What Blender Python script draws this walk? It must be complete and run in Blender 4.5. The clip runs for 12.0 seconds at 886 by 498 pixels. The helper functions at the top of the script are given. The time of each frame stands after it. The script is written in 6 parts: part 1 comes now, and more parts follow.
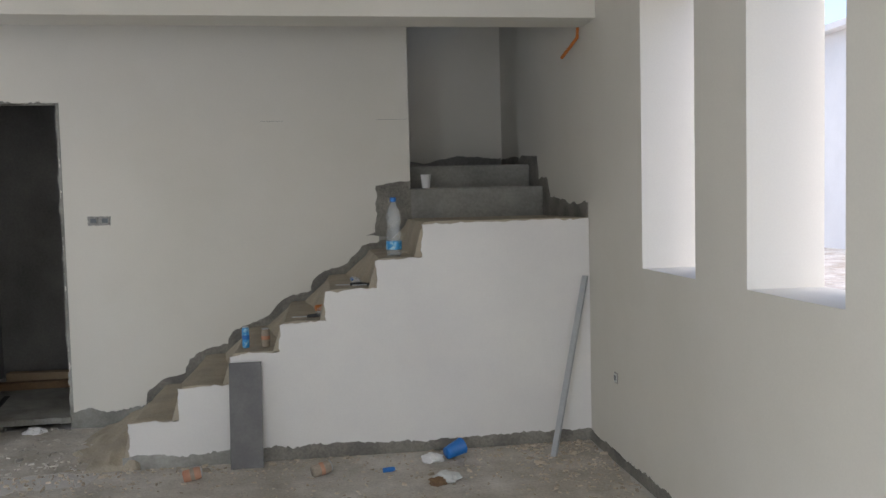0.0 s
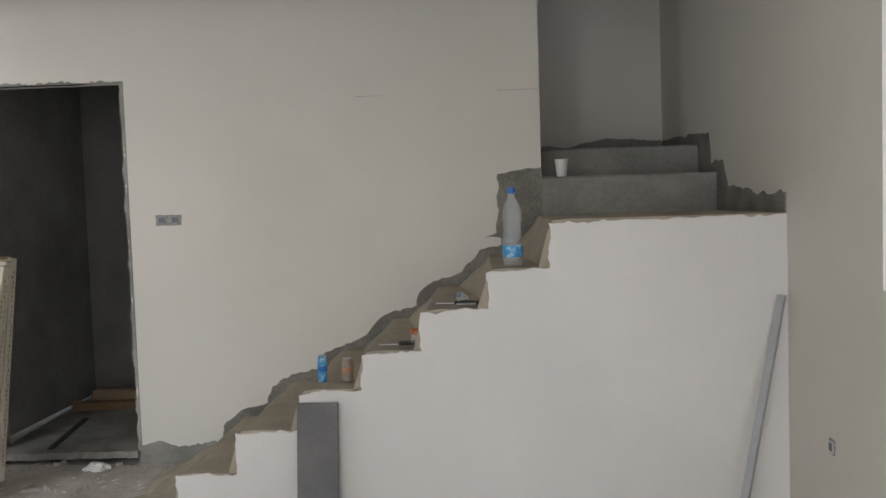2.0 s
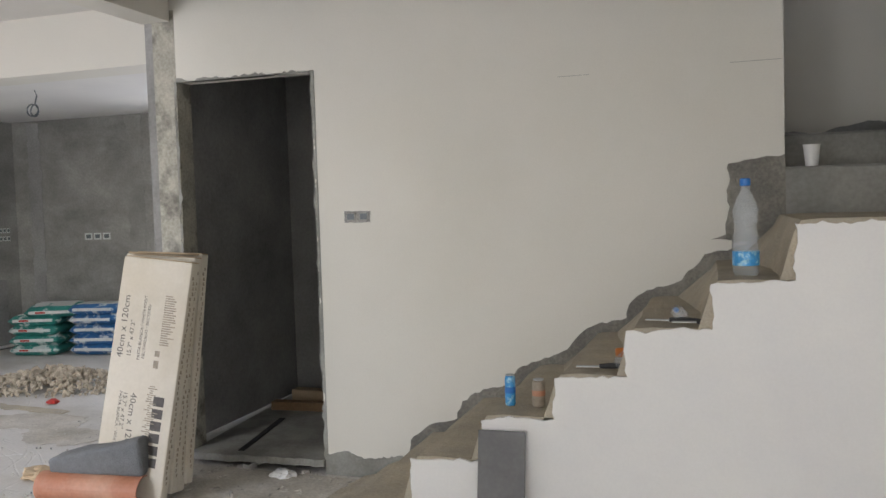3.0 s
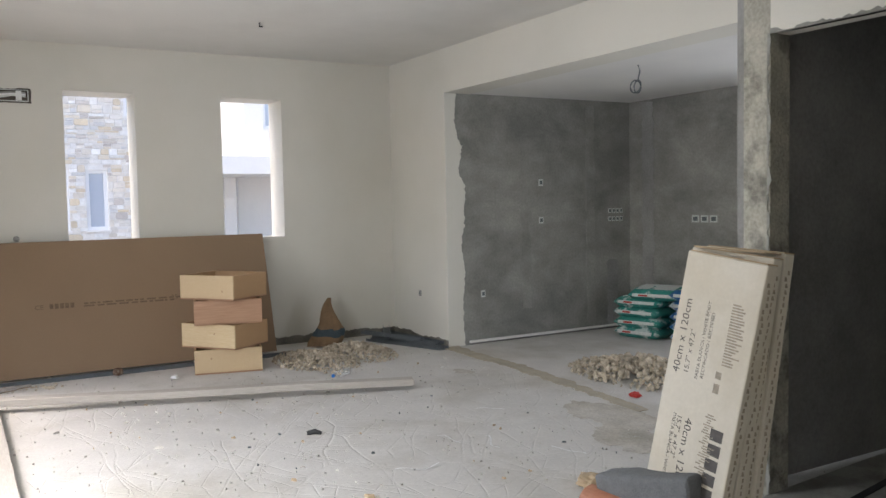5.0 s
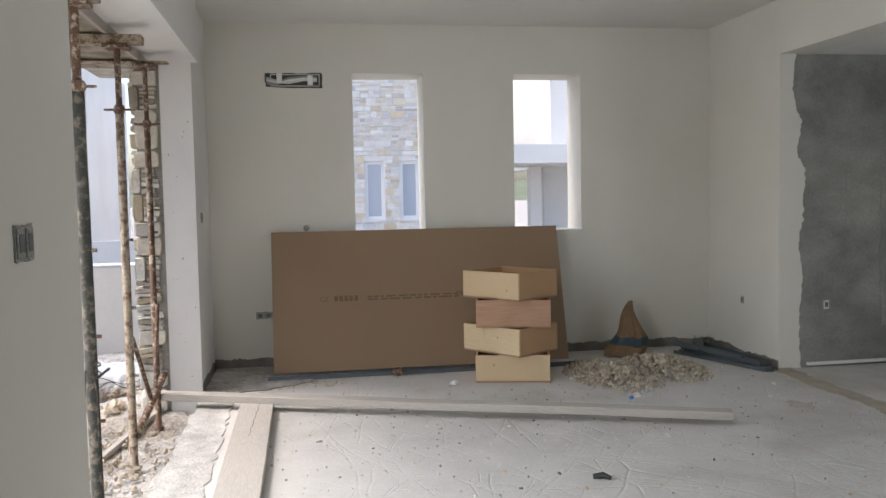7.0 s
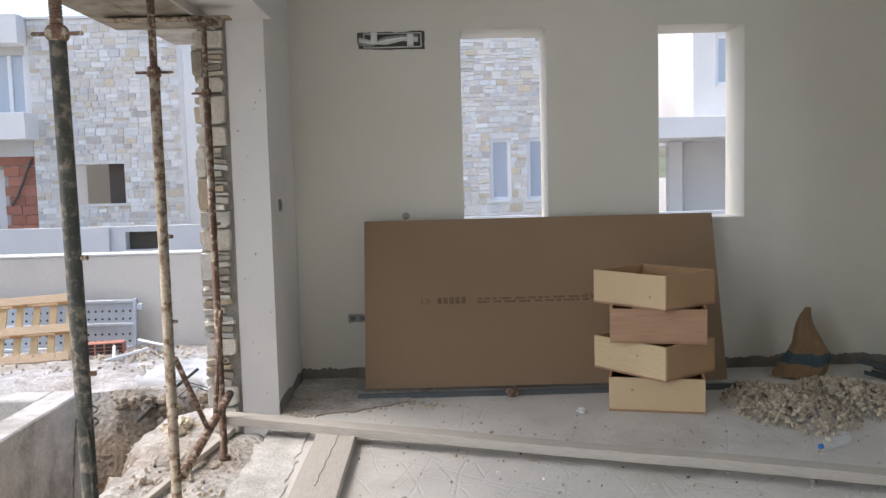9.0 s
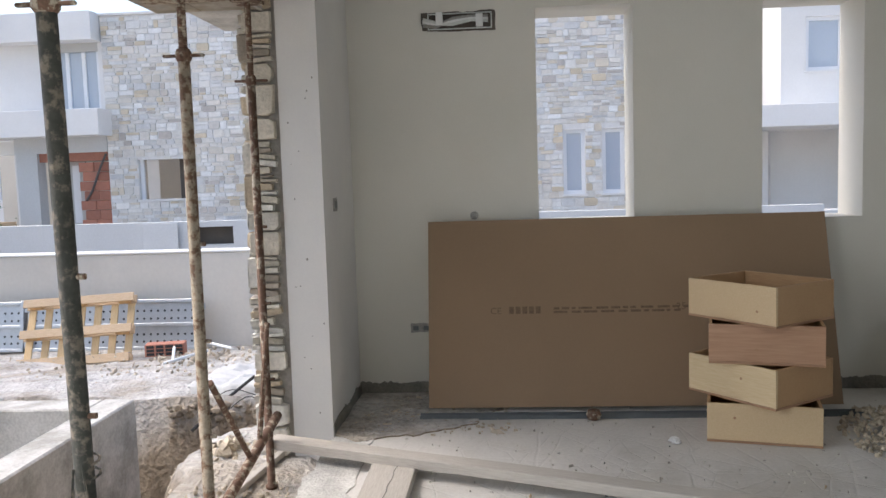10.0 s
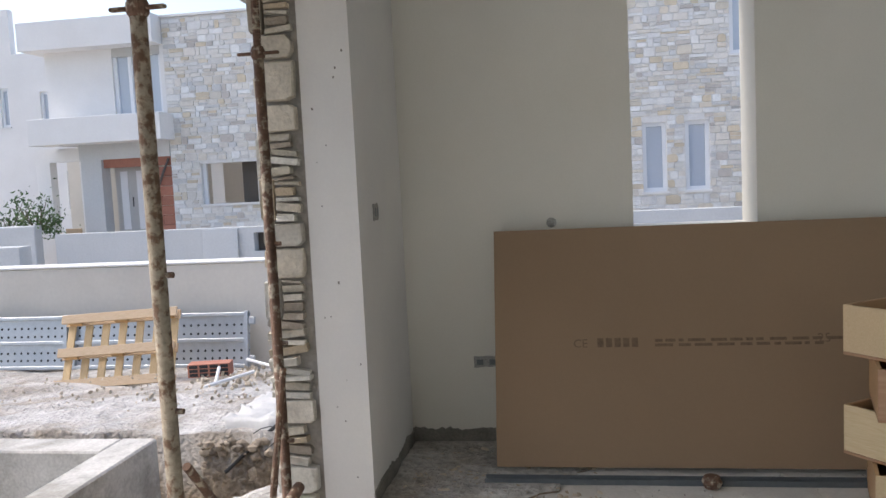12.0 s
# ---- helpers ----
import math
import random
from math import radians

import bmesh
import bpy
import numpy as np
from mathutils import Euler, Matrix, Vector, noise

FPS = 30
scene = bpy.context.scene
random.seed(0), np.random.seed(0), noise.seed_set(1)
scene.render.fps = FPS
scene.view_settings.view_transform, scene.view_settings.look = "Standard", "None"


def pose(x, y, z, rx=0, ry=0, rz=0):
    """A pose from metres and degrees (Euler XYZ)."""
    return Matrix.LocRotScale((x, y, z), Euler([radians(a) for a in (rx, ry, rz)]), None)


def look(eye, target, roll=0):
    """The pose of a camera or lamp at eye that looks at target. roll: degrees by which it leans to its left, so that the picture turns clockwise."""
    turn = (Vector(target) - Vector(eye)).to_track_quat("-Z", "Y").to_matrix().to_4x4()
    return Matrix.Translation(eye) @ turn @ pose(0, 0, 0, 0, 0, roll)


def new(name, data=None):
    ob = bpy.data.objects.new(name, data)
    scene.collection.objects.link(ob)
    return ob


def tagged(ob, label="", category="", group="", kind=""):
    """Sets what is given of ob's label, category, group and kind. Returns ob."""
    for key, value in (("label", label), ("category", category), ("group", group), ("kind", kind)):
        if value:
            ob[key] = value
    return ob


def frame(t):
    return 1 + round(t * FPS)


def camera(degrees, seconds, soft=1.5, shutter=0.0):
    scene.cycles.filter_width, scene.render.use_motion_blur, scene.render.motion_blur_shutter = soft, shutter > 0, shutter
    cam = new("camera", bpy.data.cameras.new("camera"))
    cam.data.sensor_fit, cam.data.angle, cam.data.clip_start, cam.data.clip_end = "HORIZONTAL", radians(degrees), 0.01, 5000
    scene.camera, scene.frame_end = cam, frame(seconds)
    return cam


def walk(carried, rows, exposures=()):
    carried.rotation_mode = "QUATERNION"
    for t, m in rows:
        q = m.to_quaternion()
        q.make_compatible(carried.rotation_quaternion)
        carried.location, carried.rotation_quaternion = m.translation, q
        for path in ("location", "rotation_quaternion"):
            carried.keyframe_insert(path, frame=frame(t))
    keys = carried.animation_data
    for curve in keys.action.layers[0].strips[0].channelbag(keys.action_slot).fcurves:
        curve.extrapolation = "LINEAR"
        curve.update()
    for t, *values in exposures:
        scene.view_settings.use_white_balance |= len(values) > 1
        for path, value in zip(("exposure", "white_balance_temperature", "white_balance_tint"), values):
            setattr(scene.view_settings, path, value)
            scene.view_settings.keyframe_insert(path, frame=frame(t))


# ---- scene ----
SKY, SUN, REAR_FILL, SIDE, TERRACE, KITCHEN = 0.15, 0.9, 10.5, 35.0, 22.0, 11.0
cam = camera(55.6, 12.0)
PATH = [
    (0, (0.075, -0.374, 1.459), (0.352, 1.603, 1.344), -1.4),
    (0.5, (0.172, -0.082, 1.441), (0.367, 1.905, 1.33), -1.0),
    (1, (0.243, 0.276, 1.449), (0.367, 2.27, 1.352), -1.3),
    (1.5, (0.319, 0.599, 1.436), (0.345, 2.596, 1.328), -1.8),
    (2, (0.363, 0.915, 1.43), (0.267, 2.909, 1.318), -1.9),
    (2.5, (0.354, 1.221, 1.439), (0.07, 3.198, 1.336), -1.9),
    (3, (0.388, 1.522, 1.417), (-0.227, 3.423, 1.316), -1.8),
    (3.5, (0.392, 1.787, 1.43), (-0.577, 3.534, 1.344), -1.8),
    (3.7, (0.362, 1.859, 1.433), (-0.728, 3.534, 1.348), -1.7),
    (5.3, (-0.089, 2.545, 1.446), (-1.882, 3.424, 1.333), -1.2),
    (5.5, (-0.185, 2.575, 1.44), (-2.009, 3.388, 1.332), -1.3),
    (6, (-0.427, 2.685, 1.444), (-2.321, 3.322, 1.349), -1.6),
    (6.5, (-0.654, 2.843, 1.431), (-2.598, 3.303, 1.342), -1.5),
    (7, (-0.935, 2.932, 1.421), (-2.904, 3.259, 1.299), -1.1),
    (7.2, (-1.067, 2.953, 1.41), (-3.04, 3.249, 1.271), -1.1),
    (8.8, (-2.033, 3.2, 1.451), (-4.025, 3.236, 1.278), -1.4),
    (9, (-2.155, 3.173, 1.444), (-4.148, 3.19, 1.278), -1.5),
    (9.5, (-2.415, 3.158, 1.443), (-4.406, 3.102, 1.266), -1.9),
    (10, (-2.751, 3.169, 1.465), (-4.737, 3.018, 1.286), -1.8),
    (10.5, (-2.983, 3.146, 1.454), (-4.967, 2.957, 1.284), -1.6),
    (11, (-3.272, 3.083, 1.46), (-5.253, 2.867, 1.281), -2.2),
    (11.5, (-3.562, 3.092, 1.449), (-5.534, 2.81, 1.264), -2.8),
    (12, (-3.828, 3.102, 1.455), (-5.794, 2.782, 1.282), -2.8),
]
walk(cam, [(t, look(eye, target, roll)) for t, eye, target, roll in PATH],
     exposures=[(0, 1.33, 6400, 14), (2, 1.55, 6600, 15), (3.7, 1.88, 6600, 15), (5.5, 1.45, 6550, 12), (7, 1.25, 6500, 12), (9.5, 1.12, 6450, 11), (12, 0.97, 6500, 11)])

# ---- light ----
scene.view_settings.exposure = 0.0
world = bpy.data.worlds.new("sky")
scene.world = world
world.use_nodes = True
wn = world.node_tree.nodes
wl = world.node_tree.links
sky = wn.new("ShaderNodeTexSky")
sky.sky_type = "NISHITA"
sky.sun_disc = False
SUN_EL, SUN_AZ = 56.0, 186.0          # degrees; azimuth clockwise from +y
sky.sun_elevation, sky.sun_rotation = radians(SUN_EL), radians(SUN_AZ)
sky.air_density, sky.dust_density = 1.0, 3.5
wl.new(sky.outputs[0], wn["Background"].inputs[0])
wn["Background"].inputs[1].default_value = SKY

sun = new("sun", bpy.data.lights.new("sun", "SUN"))
sun.data.energy, sun.data.angle, sun.data.color = SUN, radians(25), (1.0, 0.98, 0.955)
sd = Vector((math.sin(radians(SUN_AZ)) * math.cos(radians(SUN_EL)), math.cos(radians(SUN_AZ)) * math.cos(radians(SUN_EL)), math.sin(radians(SUN_EL))))
sun.matrix_world = look(sd * 50, (0, 0, 0))

# added fill lamp in an assumed, unseen opening behind the first steps of the walk
patio = new("rear_fill", bpy.data.lights.new("rear_fill", "AREA"))
patio.data.shape, patio.data.size, patio.data.size_y = "RECTANGLE", 2.6, 2.2
patio.data.energy, patio.data.color = REAR_FILL, (0.90, 0.96, 1.0)
patio.matrix_world = look((0.1, -3.15, 1.25), (0.9, 5, -1.2))

# daylight of the patio opening beside the pier
# the side and kitchen lamps are added fill in made-up, unseen openings
for name, w, h, energy, eye, aim in (("side_fill", 1.7, 2.1, SIDE, (-1.55, -1.7, 1.2), (3, -0.4, 0.4)), ("terrace_daylight", 1.0, 2.2, TERRACE, (-3.95, 1.9, 1.3), (-4.1, 6, 1.2)), ("kitchen_fill", 1.1, 2.1, KITCHEN, (-3.67, 9.2, 1.2), (-3.67, 5, 1.2))):
    lamp = new(name, bpy.data.lights.new(name, "AREA"))
    lamp.data.shape, lamp.data.size, lamp.data.size_y = "RECTANGLE", w, h
    lamp.data.energy, lamp.data.color = energy, (0.88, 0.95, 1.0)
    lamp.matrix_world = look(eye, aim)

# ---- materials ----
def mat(name, base, rough=0.8, metal=0.0, var=0.15, scale=3.0, fine=40.0, bump=0.15, tint=None, tint_scale=1.2, spread=None, rnd=0.0, island=0.0, dist=0.01, spec=0.5):
    """Colour mottled at two scales with a fine relief; tint: second colour in blotches; rnd, island: brightness spread over pieces."""
    m = bpy.data.materials.new(name)
    m.use_nodes = True
    n, l = m.node_tree.nodes, m.node_tree.links
    b = n["Principled BSDF"]
    b.inputs["Roughness"].default_value, b.inputs["Metallic"].default_value = rough, metal
    b.inputs["Specular IOR Level"].default_value = spec
    co = n.new("ShaderNodeTexCoord")
    g = n.new("ShaderNodeNewGeometry")
    src = g.outputs["Position"]
    big, small = n.new("ShaderNodeTexNoise"), n.new("ShaderNodeTexNoise")
    for t, s, d in ((big, scale, 5), (small, fine, 6)):
        t.inputs["Scale"].default_value, t.inputs["Detail"].default_value = s, d
        l.new(src, t.inputs["Vector"])
    col = n.new("ShaderNodeRGB")
    col.outputs[0].default_value = (*base, 1)
    out = col.outputs[0]
    if tint:
        tn = n.new("ShaderNodeTexNoise")
        tn.inputs["Scale"].default_value, tn.inputs["Detail"].default_value, tn.inputs["Roughness"].default_value = tint_scale, 7, 0.62
        l.new(src, tn.inputs["Vector"])
        ramp = n.new("ShaderNodeMapRange")
        lo, hi = spread or (0.42, 0.62)
        ramp.inputs["From Min"].default_value, ramp.inputs["From Max"].default_value = lo, hi
        l.new(tn.outputs[0], ramp.inputs[0])
        mx = n.new("ShaderNodeMix")
        mx.data_type = "RGBA"
        l.new(ramp.outputs[0], mx.inputs[0])
        l.new(out, mx.inputs[6])
        mx.inputs[7].default_value = (*tint, 1)
        out = mx.outputs[2]
    v = n.new("ShaderNodeMath")
    v.operation = "ADD"
    l.new(big.outputs[0], v.inputs[0])
    l.new(small.outputs[0], v.inputs[1])
    r = n.new("ShaderNodeMapRange")
    r.inputs["From Min"].default_value, r.inputs["From Max"].default_value = 0.6, 1.4
    r.inputs["To Min"].default_value, r.inputs["To Max"].default_value = 1 - var, 1 + var
    l.new(v.outputs[0], r.inputs[0])
    val = r.outputs[0]
    for amount, sock in ((rnd, "o"), (island, "i")):
        if amount:
            s = n.new("ShaderNodeObjectInfo").outputs["Random"] if sock == "o" else g.outputs["Random Per Island"]
            q = n.new("ShaderNodeMapRange")
            q.inputs["To Min"].default_value, q.inputs["To Max"].default_value = 1 - amount, 1 + amount * 0.6
            l.new(s, q.inputs[0])
            k = n.new("ShaderNodeMath")
            k.operation = "MULTIPLY"
            l.new(val, k.inputs[0])
            l.new(q.outputs[0], k.inputs[1])
            val = k.outputs[0]
    mul = n.new("ShaderNodeVectorMath")
    mul.operation = "SCALE"
    l.new(out, mul.inputs[0])
    l.new(val, mul.inputs["Scale"])
    l.new(mul.outputs[0], b.inputs["Base Color"])
    if bump:
        bp = n.new("ShaderNodeBump")
        bp.inputs["Strength"].default_value, bp.inputs["Distance"].default_value = bump, dist
        l.new(v.outputs[0], bp.inputs["Height"])
        l.new(bp.outputs[0], b.inputs["Normal"])
    return m


def piece_colours(m, colours, island):
    """Gives each piece one of several colours, by its random number."""
    n, l = m.node_tree.nodes, m.node_tree.links
    ramp = n.new("ShaderNodeValToRGB")
    ramp.color_ramp.interpolation = "CONSTANT"
    e = ramp.color_ramp.elements
    for i, c in enumerate(colours):
        x = e[i] if i < 2 else e.new(i / len(colours))
        x.position, x.color = i / len(colours), (*c, 1)
    s = n.new("ShaderNodeNewGeometry").outputs["Random Per Island"] if island else n.new("ShaderNodeObjectInfo").outputs["Random"]
    w = n.new("ShaderNodeMath")
    w.operation = "FRACT"
    k = n.new("ShaderNodeMath")
    k.operation = "MULTIPLY"
    k.inputs[1].default_value = 7.31
    l.new(s, k.inputs[0])
    l.new(k.outputs[0], w.inputs[0])
    l.new(w.outputs[0], ramp.inputs[0])
    for x in n:
        if x.type == "RGB":
            for lk in list(x.outputs[0].links):
                l.new(ramp.outputs[0], lk.to_socket)
    return m


def glass_mat(name, tint=(0.8, 0.9, 1.0), rough=0.02):
    m = bpy.data.materials.new(name)
    m.use_nodes = True
    b = m.node_tree.nodes["Principled BSDF"]
    b.inputs["Base Color"].default_value, b.inputs["Roughness"].default_value = (*tint, 1), rough
    b.inputs["Transmission Weight"].default_value, b.inputs["IOR"].default_value = 1.0, 1.45
    return m


M = {}
M["paint"] = mat("wall_paint", (0.70, 0.676, 0.612), 0.75, var=0.035, scale=1.3, fine=120, bump=0.05, tint=(0.65, 0.625, 0.55), tint_scale=0.7, spread=(0.45, 0.75), dist=0.002)
M["white"] = mat("white_plaster", (0.75, 0.735, 0.705), 0.75, var=0.03, scale=1.5, fine=90, bump=0.06, tint=(0.70, 0.685, 0.67), tint_scale=0.9, dist=0.002)
M["ceil"] = mat("ceiling_paint", (0.74, 0.725, 0.69), 0.85, var=0.03, scale=0.9, fine=80, bump=0.04, tint=(0.68, 0.665, 0.63), tint_scale=0.6, dist=0.002)
M["cement"] = mat("raw_cement_plaster", (0.305, 0.297, 0.272), 0.9, var=0.20, scale=5, fine=45, bump=0.35, tint=(0.20, 0.198, 0.186), tint_scale=0.9, spread=(0.36, 0.68), dist=0.006)
M["cement_dark"] = mat("dark_cement_render", (0.30, 0.295, 0.285), 0.92, var=0.22, scale=3, fine=50, bump=0.3, tint=(0.235, 0.232, 0.223), tint_scale=1.4, dist=0.005)
M["cement_pale"] = mat("pale_cement_skim", (0.36, 0.355, 0.325), 0.9, var=0.2, scale=5, fine=60, bump=0.3, tint=(0.24, 0.235, 0.21), tint_scale=3, dist=0.005)
M["rough_edge"] = mat("rough_unplastered_edge", (0.27, 0.255, 0.22), 0.95, var=0.35, scale=12, fine=70, bump=0.8, tint=(0.16, 0.15, 0.135), tint_scale=6, dist=0.012)
M["step"] = mat("dusty_concrete_step", (0.44, 0.385, 0.295), 0.95, var=0.2, scale=14, fine=80, bump=0.5, tint=(0.36, 0.32, 0.255), tint_scale=7, dist=0.012)
M["column"] = mat("board_marked_concrete", (0.42, 0.40, 0.34), 0.9, var=0.3, scale=9, fine=60, bump=0.6, tint=(0.22, 0.21, 0.18), tint_scale=5, spread=(0.5, 0.62), dist=0.01)
M["concrete"] = mat("fresh_concrete", (0.50, 0.485, 0.45), 0.9, var=0.25, scale=6, fine=50, bump=0.5, tint=(0.34, 0.325, 0.29), tint_scale=2.6, spread=(0.46, 0.6), dist=0.008)
M["cement_mid"] = mat("cement_patch", (0.30, 0.293, 0.268), 0.9, var=0.2, scale=5, fine=45, bump=0.35, tint=(0.225, 0.222, 0.206), tint_scale=1.4, spread=(0.36, 0.68), dist=0.006)
M["formply"] = mat("formwork_plywood", (0.34, 0.30, 0.235), 0.8, var=0.3, scale=8, fine=40, bump=0.3, tint=(0.2, 0.16, 0.11), tint_scale=5)
M["dirt"] = mat("dry_earth", (0.36, 0.32, 0.27), 1.0, var=0.4, scale=5, fine=26, bump=1.0, tint=(0.50, 0.485, 0.46), tint_scale=1.6, spread=(0.40, 0.58), dist=0.05)
M["stone"] = piece_colours(mat("cladding_stone", (0.5, 0.5, 0.5), 0.85, var=0.22, scale=14, fine=60, bump=0.6, rnd=0.15, dist=0.01),
    [(0.56, 0.51, 0.42), (0.60, 0.56, 0.48), (0.46, 0.42, 0.34), (0.62, 0.60, 0.54), (0.36, 0.31, 0.25), (0.52, 0.43, 0.31), (0.56, 0.53, 0.46)], False)
FAR = [(0.80, 0.80, 0.78), (0.68, 0.66, 0.61), (0.70, 0.66, 0.60), (0.74, 0.72, 0.68), (0.66, 0.62, 0.55), (0.77, 0.76, 0.74), (0.64, 0.555, 0.42), (0.71, 0.69, 0.65), (0.60, 0.60, 0.59), (0.73, 0.70, 0.64), (0.66, 0.60, 0.50), (0.76, 0.75, 0.72), (0.70, 0.67, 0.62), (0.52, 0.48, 0.44)]
M["facade_stone"] = piece_colours(mat("facade_stone", (0.5, 0.5, 0.5), 0.85, var=0.16, scale=6, fine=30, bump=0.4, rnd=0.12, dist=0.02), FAR, False)
M["facade_stones"] = piece_colours(mat("facade_stone_field", (0.5, 0.5, 0.5), 0.85, var=0.12, scale=6, fine=30, bump=0.4, island=0.12, dist=0.02), FAR, True)
M["mortar"] = mat("mortar", (0.72, 0.705, 0.68), 0.95, var=0.15, scale=6, fine=40, bump=0.4)
M["mortar_dark"] = mat("cement_mortar", (0.33, 0.31, 0.28), 0.95, var=0.2, scale=8, fine=50, bump=0.6)
M["render"] = mat("white_house_render", (0.78, 0.77, 0.75), 0.85, var=0.03, scale=0.6, fine=20, bump=0.05, tint=(0.73, 0.72, 0.70), tint_scale=0.4)
M["cream"] = mat("cream_garden_wall", (0.66, 0.62, 0.55), 0.85, var=0.05, scale=0.8, fine=25, bump=0.08, tint=(0.60, 0.565, 0.50), tint_scale=0.6)
M["grey_render"] = mat("grey_render", (0.55, 0.56, 0.56), 0.9, var=0.08, scale=1.2, fine=25, bump=0.1)
M["frame_white"] = mat("window_profile", (0.80, 0.81, 0.82), 0.4, var=0.02, scale=5, bump=0)
M["frame_grey"] = mat("grey_shutter", (0.50, 0.50, 0.48), 0.5, var=0.03, scale=5, bump=0)
# the pale blue reflection of the sky is put into the pane colour
M["glass"] = mat("sky_toned_glass", (0.46, 0.51, 0.58), 0.08, var=0.05, scale=0.6, bump=0, spec=0.9)
M["brick_red"] = mat("red_hollow_brick", (0.40, 0.175, 0.12), 0.9, var=0.15, scale=10, fine=60, bump=0.3, rnd=0.2)
M["rust"] = mat("rusty_mortared_steel", (0.15, 0.085, 0.055), 0.75, 0.2, var=0.4, scale=14, fine=80, bump=0.6, tint=(0.36, 0.31, 0.24), tint_scale=28, spread=(0.52, 0.60), dist=0.004)
M["rust_pale"] = mat("mortar_crusted_tube", (0.38, 0.32, 0.24), 0.85, 0.05, var=0.35, scale=14, fine=80, bump=0.6, tint=(0.17, 0.10, 0.06), tint_scale=26, spread=(0.48, 0.58), dist=0.004)
M["rust_green"] = mat("green_painted_tube", (0.05, 0.051, 0.042), 0.75, 0.1, var=0.4, scale=10, fine=70, bump=0.5, tint=(0.19, 0.16, 0.125), tint_scale=24, spread=(0.50, 0.60), dist=0.004)
M["board"] = mat("brown_board_paper", (0.285, 0.192, 0.118), 0.8, var=0.03, scale=1.5, fine=60, bump=0.03, tint=(0.268, 0.18, 0.11), tint_scale=0.8)
M["board_ink"] = mat("faded_ink", (0.16, 0.105, 0.063), 0.8, var=0.3, scale=60, bump=0)
M["gypsum"] = mat("gypsum_edge", (0.6, 0.58, 0.54), 0.9, bump=0.1)
M["screed"] = None
M["galv"] = mat("galvanised_steel", (0.48, 0.50, 0.52), 0.45, 0.7, var=0.1, scale=12, fine=60, bump=0.08)
M["grey_metal"] = mat("grey_metal_sheet", (0.13, 0.145, 0.155), 0.5, 0.3, var=0.15, scale=8, fine=40, bump=0.05)
M["tile"] = mat("dark_slate_tile", (0.115, 0.112, 0.112), 0.5, var=0.15, scale=9, fine=60, bump=0.08, tint=(0.145, 0.14, 0.138), tint_scale=4)
M["carton"] = mat("pale_tile_carton", (0.62, 0.57, 0.485), 0.8, var=0.05, scale=4, fine=60, bump=0.05, tint=(0.57, 0.515, 0.42), tint_scale=3)
M["carton_brown"] = mat("brown_carton", (0.45, 0.34, 0.22), 0.85, var=0.1, scale=5, fine=60, bump=0.08)
M["ink"] = mat("black_print", (0.09, 0.08, 0.075), 0.7, var=0.2, scale=40, bump=0)
M["ink_pale"] = mat("worn_print", (0.33, 0.28, 0.22), 0.7, var=0.3, scale=60, bump=0)
M["foam"] = mat("grey_foam", (0.17, 0.175, 0.18), 0.95, var=0.2, scale=20, fine=120, bump=0.6)
M["terracotta"] = mat("terracotta_plastic_pipe", (0.42, 0.17, 0.095), 0.55, var=0.12, scale=6, fine=50, bump=0.05, tint=(0.5, 0.27, 0.18), tint_scale=4)
M["green_bag"] = mat("green_paper_sack", (0.03, 0.235, 0.20), 0.55, var=0.2, scale=14, fine=40, bump=0.5, tint=(0.5, 0.56, 0.54), tint_scale=7, spread=(0.54, 0.60))
M["blue_bag"] = mat("blue_paper_sack", (0.03, 0.14, 0.33), 0.55, var=0.2, scale=14, fine=40, bump=0.5, tint=(0.5, 0.55, 0.58), tint_scale=7, spread=(0.52, 0.58))
M["sack_white"] = mat("pale_sack_print", (0.62, 0.64, 0.62), 0.6, var=0.1, scale=10, bump=0.1)
M["red"] = mat("red_print", (0.45, 0.04, 0.03), 0.6, var=0.1, scale=10, bump=0)
M["rubble"] = mat("pale_rubble_stone", (0.50, 0.43, 0.335), 0.95, var=0.2, scale=20, fine=70, bump=0.5, island=0.35)
M["debris"] = mat("floor_crumbs", (0.50, 0.475, 0.43), 0.95, var=0.2, scale=30, bump=0.3, island=0.35)
M["plastic_blue"] = mat("blue_plastic", (0.015, 0.16, 0.50), 0.4, var=0.1, scale=20, bump=0)
M["plastic_white"] = mat("white_plastic", (0.75, 0.75, 0.74), 0.4, var=0.05, scale=20, bump=0)
M["pet"] = mat("clear_bottle_plastic", (0.86, 0.92, 0.96), 0.08, var=0.05, scale=30, bump=0)
M["pet"].node_tree.nodes["Principled BSDF"].inputs["Alpha"].default_value = 0.2
M["label_blue"] = mat("pale_blue_label", (0.04, 0.30, 0.62), 0.4, var=0.15, scale=40, bump=0, tint=(0.35, 0.62, 0.75), tint_scale=45, spread=(0.5, 0.6))
M["orange"] = mat("orange_plastic", (0.55, 0.17, 0.03), 0.5, var=0.1, scale=20, bump=0)
M["black"] = mat("black_rubber", (0.03, 0.03, 0.03), 0.7, var=0.2, scale=20, bump=0.05)
M["socket"] = mat("mortared_back_box", (0.34, 0.33, 0.31), 0.85, var=0.3, scale=60, fine=120, bump=0.5)
M["leaf"] = mat("citrus_leaf", (0.07, 0.13, 0.035), 0.6, var=0.3, scale=8, bump=0, island=0.4)
M["bark"] = mat("bark", (0.12, 0.09, 0.06), 0.9, bump=0.5)
M["hill"] = mat("far_hillside", (0.16, 0.18, 0.12), 1.0, var=0.3, scale=0.1, fine=1.0, bump=0)
